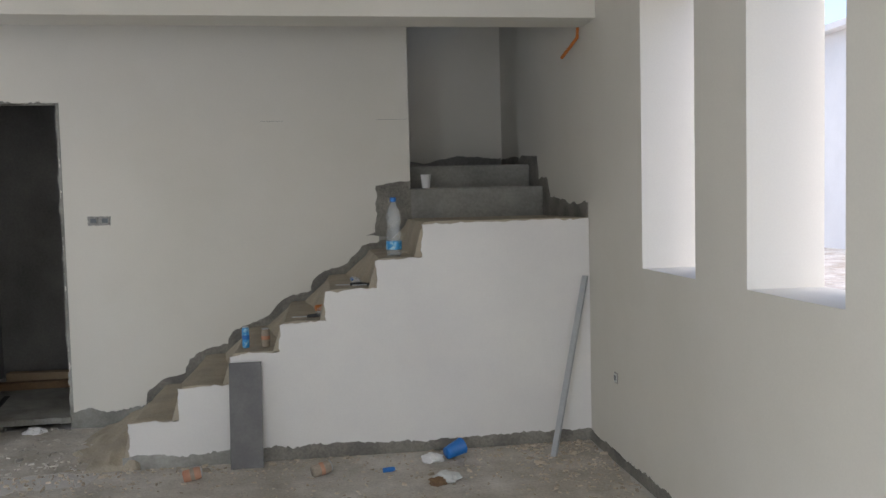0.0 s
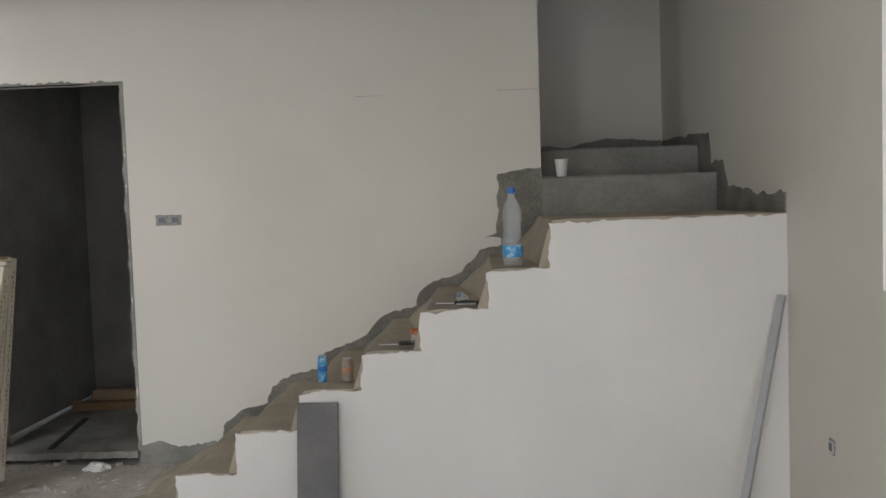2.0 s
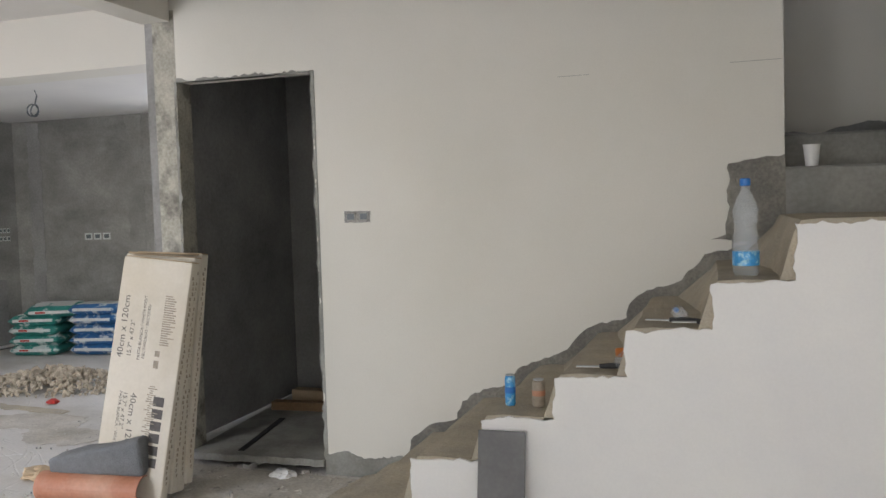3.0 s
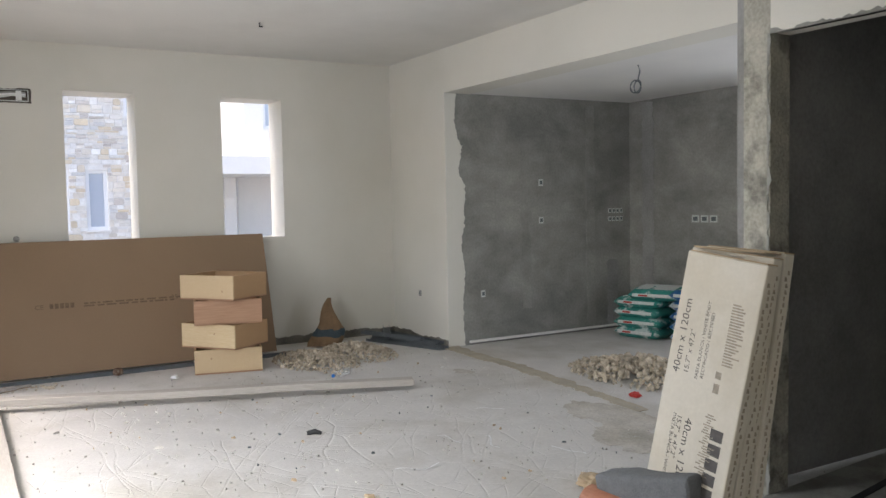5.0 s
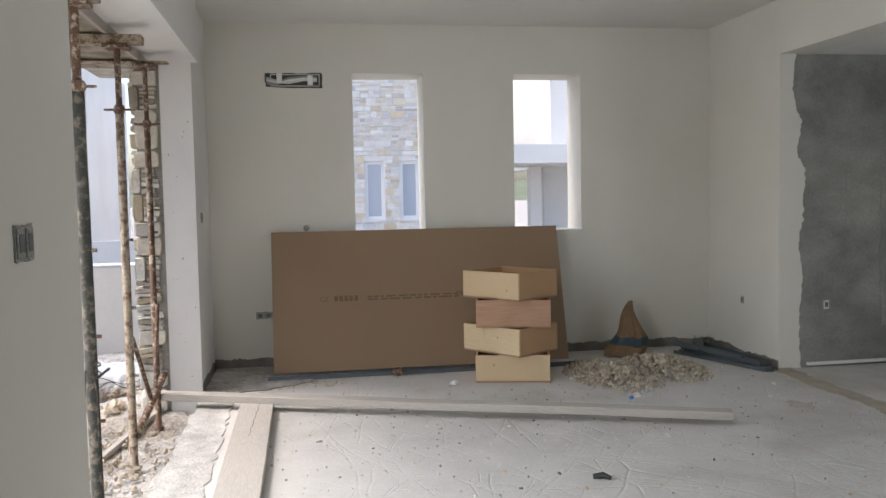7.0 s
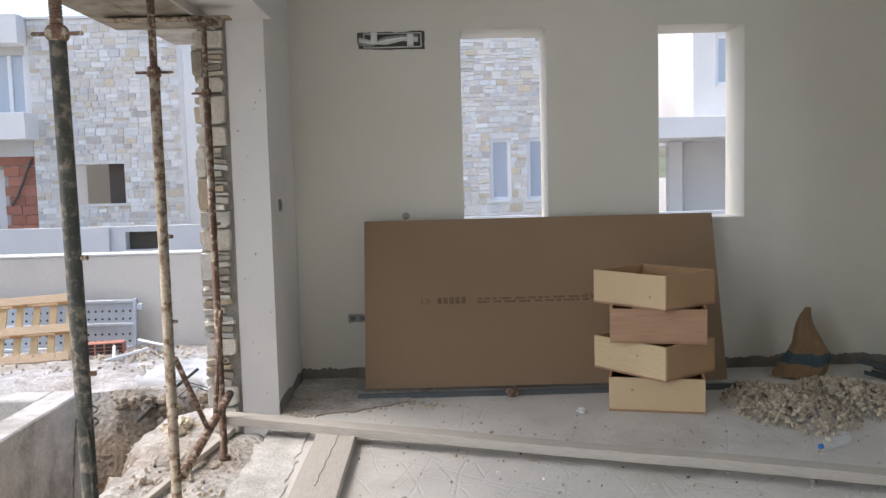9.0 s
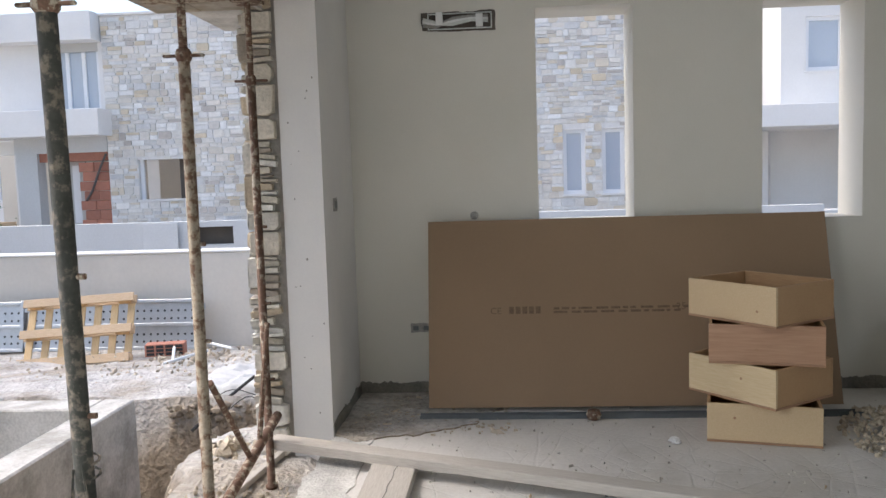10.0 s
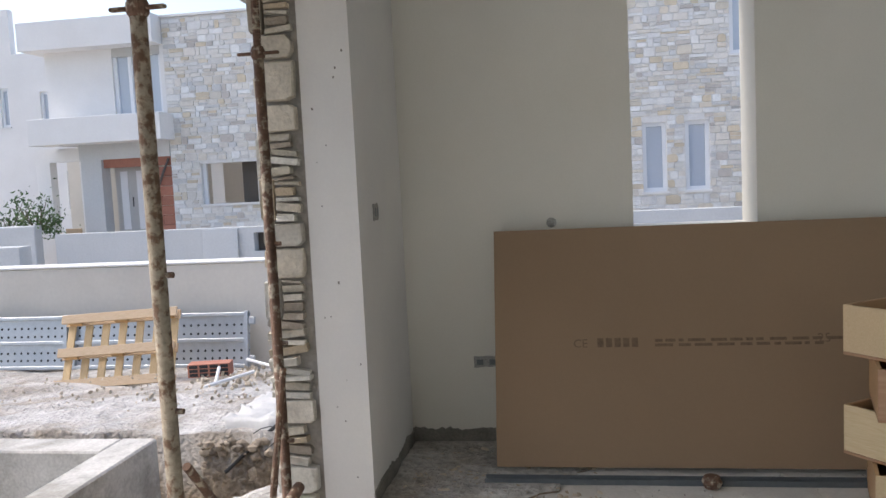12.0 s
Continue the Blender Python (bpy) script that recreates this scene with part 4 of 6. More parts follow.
def house_one():
    h = thing("house", pose(0, 0, 0), "two-storey house with a rubble stone front and white render", "house")
    X = -24.0
    kit = (-6.29, -4.8, 1.03, 2.06)
    part("stone_wall", wall_with_holes("x", X, -0.35, -7.08, -3.29, -0.9, 5.74, [kit]), M["mortar"], h)
    stone_field(h, X + 0.005, -7.07, -3.3, -0.6, 5.70, [kit], 5, 300)
    part("coping", box(X - 0.4, -7.1, 5.745, X + 0.08, -3.22, 5.80), M["render"], h)
    # room behind the kitchen opening
    part("inner_wall", box(-27.2, -7.0, 0.6, -27.0, -3.6, 2.6), M["cream"], h)
    part("inner_pier", box(-25.6, -5.35, 0.6, -24.4, -4.95, 2.6), M["dark_fill"], h)
    part("opening_frame", box(X - 0.2, -6.29, 1.03, X - 0.12, -6.2, 2.06), M["frame_white"], h)
    part("opening_sill", box(X - 0.2, -6.33, 0.98, X + 0.06, -4.76, 1.028), M["render"], h)
    part("side_wall", wall_with_holes("y", -3.29, 0.02, -33.0, X - 0.36, -0.9, 5.7, [(-27.3, -26.5, 0.8, 2.2), (-27.3, -26.5, 3.6, 4.8)]), M["render"], h)
    for z0, z1 in ((0.8, 2.2), (3.6, 4.8)):
        part("window", box(-27.3, -3.40, z0, -26.5, -3.37, z1), M["glass"], h)
    part("roof", box(-33.0, -10.4, 5.5, -27.3, -3.3, 5.7), M["render"], h)
    part("back_wall", box(-33.2, -10.4, -0.9, -33.0, -3.29, 5.7), M["render"], h)
    # white left wing: upper room over a recessed entrance
    part("upper_wall", wall_with_holes("x", X - 0.05, -0.3, -10.36, -7.08, 2.72, 5.1, [(-8.52, -7.2, 3.36, 5.2)]), M["render"], h)
    part("upper_side", box(-33.0, -10.4, 2.72, X - 0.06, -10.12, 5.1), M["render"], h)
    part("roof_fascia", box(-26.0, -10.75, 5.1, X + 0.5, -7.09, 5.80), M["render"], h)
    far_window(h, X - 0.05, -8.52, -7.2, 3.36, 5.1, 3, 0.22)
    part("balcony", box(X - 0.05, -10.5, 2.70, X + 0.75, -6.92, 3.36, 0.01), M["render"], h)
    part("balcony_soffit", box(X - 0.4, -9.6, 2.30, X + 0.02, -7.09, 2.70), M["grey_render"], h)
    part("lintel", box(X - 0.36, -9.0, 2.08, X - 0.06, -7.10, 2.30), M["brick_red"], h, "red clay lintel")
    rnd = random.Random(3)
    for r in range(7):
        for c in range(2):
            y = -7.92 + c * 0.41 + (0.1 if r % 2 else 0)
            part("brick", box(X - 0.30, y, 0.3 + r * 0.25, X - 0.06 + rnd.uniform(0, 0.02), min(y + 0.40, -7.1), 0.54 + r * 0.25, 0.008), M["brick_red"], h)
    door = part("entrance_door", box(X - 0.5, -8.9, 0.0, X - 0.44, -7.94, 2.08), M["frame_grey"], h, "grey entrance door with two glazed strips")
    for y in (-8.75, -8.3):
        part("door_glass", box(X - 0.44, y, 0.45, X - 0.425, y + 0.2, 1.98), M["frame_white"], door)
    part("door_handle", tube([(X - 0.40, -8.42, 1.05), (X - 0.40, -8.42, 1.3)], 0.015, 6), M["ink"], door)
    part("porch_pier", box(X - 0.35, -9.55, -0.9, X + 0.05, -8.98, 2.30), M["grey_render"], h)
    part("porch_arch", wall_with_holes("x", X - 0.2, -0.3, -11.0, -9.56, -0.9, 2.65, [(-10.6, -9.75, -1.0, 2.3)]), M["render"], h)
    part("porch_back", box(-26.4, -11.4, -0.9, -26.2, -7.1, 2.7), M["cream"], h)
    part("loose_slab", box(X - 0.1, -10.2, 0.0, X - 0.04, -9.75, 0.55, 0.01), M["carton_brown"], h)
    # hanging conduit beside the door
    part("conduit", tube([(X - 0.02, -7.15, 2.25), (X + 0.03, -7.3, 1.9), (X + 0.03, -7.55, 1.3), (X - 0.02, -7.75, 1.05)], 0.03, 6), M["ink"], h)
    return h


def house_two():
    h = thing("house", pose(0, 0, 0), "neighbouring house with a rubble stone front and narrow paired windows", "house")
    X = -24.0
    wins = [(4.636, 5.177, 0.85, 2.45), (5.60, 6.14, 0.85, 2.45), (6.62, 7.1, 3.9, 5.4), (3.2, 3.7, 2.6, 3.6)]
    part("stone_wall", wall_with_holes("x", X, -0.35, 2.6, 7.3, -0.9, 6.2, wins), M["mortar"], h)
    stone_field(h, X + 0.005, 2.6, 7.3, -0.4, 6.2, wins, 8, 300)
    for y0, y1, z0, z1 in wins:
        far_window(h, X, y0, y1, z0, z1)
    part("side_wall", box(-33, 2.62, -0.9, X - 0.36, 2.9, 6.0), M["render"], h)
    part("far_side_wall", box(-33, 7.0, -0.9, X - 0.36, 7.28, 6.0), M["render"], h)
    part("roof", box(-33, 2.6, 6.0, X - 0.36, 7.3, 6.2), M["render"], h)
    part("back_wall", box(-33.3, 2.6, -0.9, -33.0, 7.3, 6.2), M["render"], h)
    return h


def house_three():
    h = thing("house", pose(0, 0, 0), "white rendered house with a projecting blue-white canopy", "house")
    part("front_wall", wall_with_holes("x", -24.3, -0.3, 10.0, 20.0, 2.25, 6.6, [(10.6, 11.5, 3.7, 5.0)]), M["render"], h)
    far_window(h, -24.3, 10.6, 11.5, 3.7, 5.0)
    part("side_wall", box(-34, 10.0, 2.25, -24.61, 10.3, 6.6), M["render"], h)
    part("roof", box(-34, 9.4, 6.6, -23.4, 20, 6.75), M["render"], h)
    part("canopy", box(-25.5, 7.9, 2.28, -22.4, 20.0, 2.78, 0.01), M["render"], h)
    part("porch_back", box(-25.3, 9.98, -0.9, -25.0, 20, 2.27), M["render"], h)
    part("post", box(-24.9, 9.45, -0.9, -24.6, 9.80, 2.27), M["render"], h)
    part("post", box(-24.0, 12.2, -0.9, -23.6, 12.6, 2.27), M["render"], h)
    part("terrace_kerb", box(-21.5, 7.4, -0.9, -21.1, 12.5, 0.45, 0.02), M["grey_render"], h)
    return h


def house_four():
    h = thing("house", pose(0, 0, 0), "tall plain white house with slit windows", "house")
    wins = [(-17.6, -17.25, 4.0, 5.4), (-16.0, -15.65, 4.0, 5.2), (-15.2, -14.5, 0.9, 2.3)]
    part("front_wall", wall_with_holes("x", -32.0, -0.3, -24, -13.2, -0.9, 6.6, wins), M["render"], h)
    for y0, y1, z0, z1 in wins:
        far_window(h, -32.0, y0, y1, z0, z1)
    part("stepped_wall", box(-32.3, -24, 6.6, -32.0, -17.0, 8.2), M["render"], h)
    part("roof", box(-40, -24, 6.4, -32.31, -13.2, 6.6), M["render"], h)
    return h


def house_five():
    h = thing("house", pose(0, 0, 0), "plain white house across the street", "house")
    wins = [(22.0, 23.2, 1.2, 2.6), (26.0, 27.2, 1.2, 2.6), (22.0, 23.2, 4.2, 5.6), (26.0, 27.2, 4.2, 5.6)]
    part("front_wall", wall_with_holes("x", 16.0, 0.3, -6, 46, -0.9, 6.4, wins), M["render"], h)
    for y0, y1, z0, z1 in wins:
        part("window", box(16.1, y0, z0, 16.14, y1, z1), M["glass"], h)
    part("roof", box(15.6, -6, 6.4, 24, 46, 6.6), M["render"], h)
    return h


house_five()
house_one(), house_two(), house_three(), house_four()


def small_tree(x, y, z, s, seed):
    t = thing("tree", pose(x, y, z), "young leafy citrus tree behind the terrace wall", "tree", "citrus trees")
    rnd = random.Random(seed)
    bm = tube([(0, 0, 0), (0.03, 0.02, 0.5 * s), (0.0, 0.05, s)], [0.04, 0.035, 0.02], 7)
    ends = []
    for i in range(9):
        a = rnd.uniform(0, 6.3)
        e = Vector((math.cos(a) * rnd.uniform(0.3, 0.7) * s, math.sin(a) * rnd.uniform(0.3, 0.7) * s, s * rnd.uniform(0.8, 1.5)))
        tube([(0, 0.02, 0.55 * s), e * 0.55 + Vector((0, 0, 0.2 * s)), e], [0.02, 0.014, 0.006], 5, bm)
        ends.append(e)
    part("trunk", bm, M["bark"], t)
    lv = bmesh.new()
    for i in range(520):
        e = rnd.choice(ends)
        c = e * rnd.uniform(0.6, 1.05) + Vector([rnd.gauss(0, 0.13 * s) for _ in range(3)])
        d, u = Vector([rnd.gauss(0, 1) for _ in range(3)]).normalized(), Vector([rnd.gauss(0, 1) for _ in range(3)]).normalized()
        n = d.cross(u).normalized()
        q = [c - d * 0.06, c + n * 0.025, c + d * 0.06, c - n * 0.025]
        lv.faces.new([lv.verts.new(p) for p in q])
    part("crown", lv, M["leaf"], t)
    return t


small_tree(-22.5, -9.95, 0.0, 1.05, 1)
small_tree(-22.8, -10.95, 0.0, 0.9, 2)
solid("planter_wall", box(-22.2, -14, -0.9, -21.9, -9.6, 0.75, 0.02), M["grey_render"], "pale rendered planter wall below the trees", "planter wall")


def hills():
    bm = bmesh.new()
    n = 80
    lo, hi = [], []
    for i in range(n + 1):
        a = radians(30 + 150 * i / n)
        d = 420
        x, y = -math.sin(a) * d, math.cos(a) * d
        lo.append(bm.verts.new((x, y, -3)))
        hi.append(bm.verts.new((x * 1.1, y * 1.1, 11 + 6 * noise.noise((i * 0.12, 0, 0)) + 1.5 * noise.noise((i * 0.9, 3, 0)))))
    for i in range(n):
        bm.faces.new((lo[i], lo[i + 1], hi[i + 1], hi[i]))
    return solid("backdrop", bm, M["hill"], "far wooded hillside", "hills", "structure")


hills()


# ---- yard things ----
M["pallet_y"] = wood("pallet_stringer_wood", (0.60, 0.46, 0.31), (0.48, 0.34, 0.21), 1, 0.8)
M["pallet_z"] = wood("pallet_slat_wood", (0.68, 0.52, 0.30), (0.56, 0.39, 0.20), 2, 0.8)


def pallet():
    p = thing("pallet", pose(-12.0, -1.84, -0.62, 3, -27, 2), "yellowish wooden pallet leaning on steel planks", "pallet")
    for z in (0.03, 0.38, 0.76):
        part("stringer", box(0.0, -0.66, z - 0.05, 0.022, 0.66, z + 0.05, 0.003), M["pallet_y"], p)
        for y in (-0.6, -0.07, 0.46):
            part("block", box(0.023, y, z - 0.05, 0.10, y + 0.14, z + 0.05, 0.003), M["pallet"], p)
        part("stringer", box(0.101, -0.66, z - 0.05, 0.123, 0.66, z + 0.05, 0.003), M["pallet_y"], p)
    for i in range(7):
        y = -0.64 + i * 0.198
        part("slat", box(-0.024, y, -0.02, -0.002, y + 0.085, 0.81, 0.003), M["pallet_z"], p)
    return p


pallet()


def steel_plank(y0, y1, seed):
    """Perforated scaffold deck standing on its edge."""
    s = thing("scaffold_deck", pose(-13.0, 0, -0.66, 0, -10, 0), "perforated galvanised scaffold deck stood on edge against the garden wall", "scaffold deck", "scaffold decks")
    part("sheet", box(-0.03, y0, 0.0, -0.01, y1, 0.64, 0.004), M["galv"], s)
    for z in (0.0, 0.30, 0.60):
        part("rail", box(-0.01, y0, z, 0.04, y1, z + 0.045, 0.006), M["galv"], s)
    for y in (y0, y1 - 0.05):
        part("end_frame", box(-0.01, y, 0.046, 0.045, y + 0.05, 0.66, 0.005), M["galv"], s)
    for z in (0.05, 0.5):
        part("hook", box(0.0, y1, z, 0.04, y1 + 0.08, z + 0.09, 0.01), M["galv"], s)
    # black discs on the unpierced sheet paint the dark of the punched holes
    bm = bmesh.new()
    n = int((y1 - y0) / 0.09)
    for i in range(n):
        for z in (0.11, 0.20, 0.40, 0.50):
            c = Vector((-0.008, y0 + 0.08 + i * 0.09, z))
            bm.faces.new([bm.verts.new(c + Vector((0, 0.016 * math.cos(a), 0.016 * math.sin(a)))) for a in (k * math.pi / 4 for k in range(8))])
    tagged(part("perforation_shade", bm, M["black"], s), kind="stuff")
    return s


steel_plank(-3.0, -0.75, 1)
steel_plank(-5.4, -3.06, 2)


def hollow_brick():
    b = thing("hollow_brick", pose(-12.05, -0.78, -0.52, 0, 0, 12), "red clay hollow brick lying on the rubble", "brick")
    bm = box(-0.09, -0.22, 0, 0.09, 0.22, 0.14, 0.004)
    part("body", bm, M["brick_red"], b)
    # black plates on a closed face: the dark of the cavities as colour
    for i in range(4):
        for j in range(3):
            part("hole_shade", box(0.0902 - 0.003, -0.20 + 0.105 * i, 0.012 + 0.042 * j, 0.092, -0.115 + 0.105 * i, 0.045 + 0.042 * j), M["black"], b)
    return b


hollow_brick()


def rubble_heap(name, cx, cy, z, rx, ry, hh, count, smin, smax, label, seed, material="rubble", category="rubble"):
    """Loose stones in a low heap, one joined field."""
    rnd = random.Random(seed)
    bm = bmesh.new()
    for i in range(count):
        a, r = rnd.uniform(0, 6.283), rnd.random() ** 0.6
        x, y = math.cos(a) * rx * r, math.sin(a) * ry * r
        s = rnd.uniform(smin, smax) * (1.2 - 0.5 * r)
        top = hh * max(0, 1 - r ** 1.5) * rnd.random() ** 0.3
        t = bmesh.new()
        bmesh.ops.create_icosphere(t, subdivisions=1, radius=s)
        q = Euler((rnd.uniform(0, 6), rnd.uniform(0, 6), rnd.uniform(0, 6)))
        k = Vector((rnd.uniform(0.7, 1.3), rnd.uniform(0.6, 1.1), rnd.uniform(0.5, 0.9)))
        for v in t.verts:
            v.co = v.co * rnd.uniform(0.6, 1.3)
            v.co = Vector((v.co.x * k.x, v.co.y * k.y, v.co.z * k.z))
            v.co.rotate(q)
            v.co += Vector((cx + x, cy + y, z + top + s * 0.4))
        me = bpy.data.meshes.new("tmp")
        t.to_mesh(me)
        t.free()
        bm.from_mesh(me)
        bpy.data.meshes.remove(me)
    return solid(name, bm, M[material], label, category, "stuff")


rubble_heap("rubble", -11.9, -0.35, -0.55, 0.7, 0.7, 0.06, 130, 0.012, 0.038, "loose pale rubble beside the brick", 11)
rubble_heap("trench_spoil", -7.5, 1.5, -0.3, 0.5, 0.35, 0.2, 300, 0.012, 0.045, "pale stony spoil heaped by the jamb", 12)
rubble_heap("yard_stones", -5.9, 1.75, -0.16, 1.6, 0.35, 0.02, 420, 0.005, 0.026, "flat stone chips on the earth", 13)
rubble_heap("bank_stones", -10.8, -0.8, -0.47, 1.3, 2.4, 0.01, 420, 0.006, 0.024, "stones strewn on the yard", 14)
def sheet_cloth():
    """Lies on the yard and hangs over the trench edge in torn folds."""
    bm = bmesh.new()
    n, k = 34, 26
    g = []
    for i in range(n + 1):
        row = []
        for j in range(k + 1):
            u, v = i / n, j / k
            x = -11.0 + 1.42 * u
            y = 0.38 + 0.95 * v + 0.16 * (1 - u) * (v - 0.5) + 0.06 * noise.noise((i * 0.3, j * 0.2, 5))
            z = -0.40 + 0.11 * u + 0.05 * noise.noise((i * 0.28, j * 0.35, 1)) + 0.02 * noise.noise((i * 0.8, j * 0.9, 2))
            over = max(0.0, x + 9.72)
            z -= over * 3.2 * (0.55 + 0.6 * noise.noise((v * 6, 3, 1)))
            row.append(bm.verts.new((x - over * 0.35 + 0.05 * math.sin(v * 21) * over * 4, y, z)))
        g.append(row)
    for i in range(n):
        for j in range(k):
            edge = min(i, j, k - j) / 4
            if edge < 1 and noise.noise((i * 0.4, j * 0.4, 8)) > 0.22 + edge * 0.6:
                continue
            bm.faces.new((g[i][j], g[i + 1][j], g[i + 1][j + 1], g[i][j + 1]))
    bmesh.ops.delete(bm, geom=[v for v in bm.verts if not v.link_faces], context="VERTS")
    bmesh.ops.solidify(bm, geom=bm.faces[:], thickness=0.006)
    return solid("plastic_sheet", bm, M["plastic_sheet"], "dusty white plastic sheet draped on the trench bank", "plastic sheet", smooth=True)


sheet_cloth()

# ---- stone cladding on the jamb ----
def cladding():
    c = thing("stone_cladding", pose(0, 0, 0), "grey-beige rubble stone cladding beside the patio opening", "stone cladding", kind="structure")
    part("mortar_bed", box(XW - 0.40, 1.745, -0.35, -7.425, 1.918, 2.60), M["mortar_dark"], c)
    rnd = random.Random(21)
    z = -0.3
    while z < 2.44:
        cells = []
        if rnd.random() < 0.55:
            h = rnd.uniform(0.11, 0.19)
            w = rnd.uniform(0.165, 0.205)
            cells.append((1.905 - w / 2, z + h / 2, w, h, 0))
        else:
            h = rnd.uniform(0.13, 0.21)
            if rnd.random() < 0.6:
                w = rnd.uniform(0.05, 0.09)
                cells.append((1.70 + w / 2, z + h / 2, w, h, 0))
                y0 = 1.70 + w
            else:
                y0 = 1.70
            q = z
            while q < z + h - 0.015:
                t = min(rnd.uniform(0.022, 0.048), z + h - q)
                w = (1.905 - y0) * rnd.uniform(0.7, 1.0)
                cells.append((y0 + w / 2, q + t / 2, w, t, rnd.uniform(-9, 9)))
                q += t
        for y, zz, w, t, tilt in cells:
            ob = part("stone", stone_bm(w - 0.008, t - 0.007, 0.04, rnd), M["stone"], c)
            ob.matrix_local = Matrix.Translation((-7.424, y, zz)) @ Matrix.Rotation(radians(90), 4, "Z") @ Matrix.Rotation(radians(tilt), 4, "Y")
        z += h
    for x, zz, w, h in courses(XW - 0.38, -7.43, -0.3, 2.6, rnd, 0.06, 0.2, 0.14, 0.4):
        ob = part("stone", stone_bm(w - 0.015, h - 0.015, 0.05, rnd), M["stone"], c)
        ob.matrix_local = Matrix.Translation((x, 1.743, zz))
    return c


cladding()


# ---- props and formwork ----
def prop(x, y, z0, zmid, ztop, r, tubemat, label, lean=0.0, pin=0.4):
    p = thing("steel_prop", pose(x, y, z0, 0, lean, 0), label, "steel prop", "formwork props")
    part("base_tube", tube([(0, 0, 0), (0, 0, 0.02), (0, 0, 0.021), (0, 0, zmid - z0)], [r * 1.5, r * 1.5, r, r], 14), M[tubemat], p, smooth=True)
    prof = [(0, 0, zmid - z0 + 0.001)]
    rr = [r * 0.72]
    n = 60
    for i in range(1, n):
        prof.append((0, 0, zmid - z0 + (0.32) * i / n))
        rr.append(r * (0.8 if i % 2 else 0.68))
    prof.append((0, 0, ztop - z0 - 0.02))
    rr.append(r * 0.72)
    part("threaded_tube", tube(prof, rr, 12), M["rust"], p)
    nut = lathe([(r * 1.05, 0), (r * 1.35, 0.012), (r * 1.35, 0.035), (r * 1.05, 0.05)], 12)
    join(nut, box(-0.010, -0.085, 0.018, 0.010, 0.085, 0.030, 0.004))
    ob = part("collar_nut", nut, M["rust"], p)
    ob.location = (0, 0, zmid - z0 - 0.02)
    for k, z in enumerate((0.55, 0.95, 1.35)):
        q = part("pin", tube([(0, -r * 0.2, 0), (0, r + 0.022, 0)], 0.009, 8), M["rust"], p)
        q.location = (0, 0, z + pin * 0.1)
    part("head_plate", box(-0.07, -0.07, ztop - z0 - 0.02, 0.07, 0.07, ztop - z0, 0.003), M["rust"], p)
    return p


prop(-5.03, 1.945, -0.18, 1.95, 2.33, 0.028, "rust_green", "dark green mortar-splashed steel prop", 1.2)
prop(-6.07, 1.905, -0.18, 1.96, 2.33, 0.024, "rust_pale", "mortar-crusted rusty steel prop")
prop(-7.0, 1.895, -0.17, 1.96, 2.37, 0.021, "rust", "thin rusty steel prop beside the jamb")

bar = thing("brace_tube", pose(0, 0, 0), "rusty tube bracing two props", "brace tube")
part("tube", tube([(-6.10, 1.93, 0.06), (-7.02, 1.94, 0.22)], 0.024, 12), M["rust"], bar, smooth=True)
part("rod", tube([(-6.55, 1.93, 0.16), (-6.14, 1.91, 0.62)], 0.014, 8), M["rust"], bar)
part("rod", tube([(-6.72, 1.93, 0.19), (-6.98, 1.92, 0.72)], 0.014, 8), M["rust"], bar)

fw = thing("formwork", pose(0, 0, 0), "mortar-stained plywood formwork under the balcony slab", "formwork")
part("panel", box(-7.40, 1.52, 2.40, -3.4, 1.84, 2.418, 0.002), M["formply"], fw)
part("panel", box(-7.40, 1.26, 2.40, -3.4, 1.515, 2.418, 0.002), M["formply"], fw)
part("edge_board", box(-7.40, 1.84, 2.39, -3.4, 1.862, 2.45, 0.002), M["plank"], fw)
for x in (-7.0, -6.07, -5.0, -4.0):
    part("crossbar", box(x - 0.05, 1.35, 2.335 if x > -6.9 else 2.375, x + 0.05, 2.05, 2.388, 0.006), M["rust_pale"], fw)
# bar on the ground along the slab
solid("timber_batten", box(-1.0, -0.02, 0, 1.0, 0.02, 0.035, 0.004), M["plank"], "thin dusty batten lying on the earth", "batten", m=pose(-6.55, 1.70, -0.16, 0, 2, -10))

solid("iron_rod", tube([(-9.45, 0.50, -0.62), (-9.60, 0.72, -0.42), (-9.72, 0.98, -0.22)], 0.014, 6), M["black"], "black iron rod stuck in the trench bank", "rod")
for x, y, rz in ((-11.7, -0.55, 20), (-11.55, -0.35, -35), (-12.2, -0.25, 60)):
    solid("pipe_offcut", tube([(-0.28, 0, 0), (0.28, 0, 0)], 0.018, 8), M["plastic_white"], "white plastic pipe offcut on the rubble", "pipe", group="pipe offcuts", m=pose(x, y, -0.44, 0, 4, rz))
tie = thing("wire_tie", pose(-5.03, 1.945, 0.0), "twisted wire wound round a prop with loose ends", "wire")
part("wire", tube([(0.036 * math.cos(a), 0.036 * math.sin(a), 0.62 + 0.004 * i) for i, a in enumerate(0.6 * k for k in range(22))] + [(0.06, 0.03, 0.55), (0.07, 0.03, 0.30)], 0.004, 5), M["rust_green"], tie)
part("loose_end", tube([(0.04, -0.02, 0.66), (0.07, -0.03, 0.45), (0.05, -0.05, 0.22)], 0.004, 5), M["rust_green"], tie)
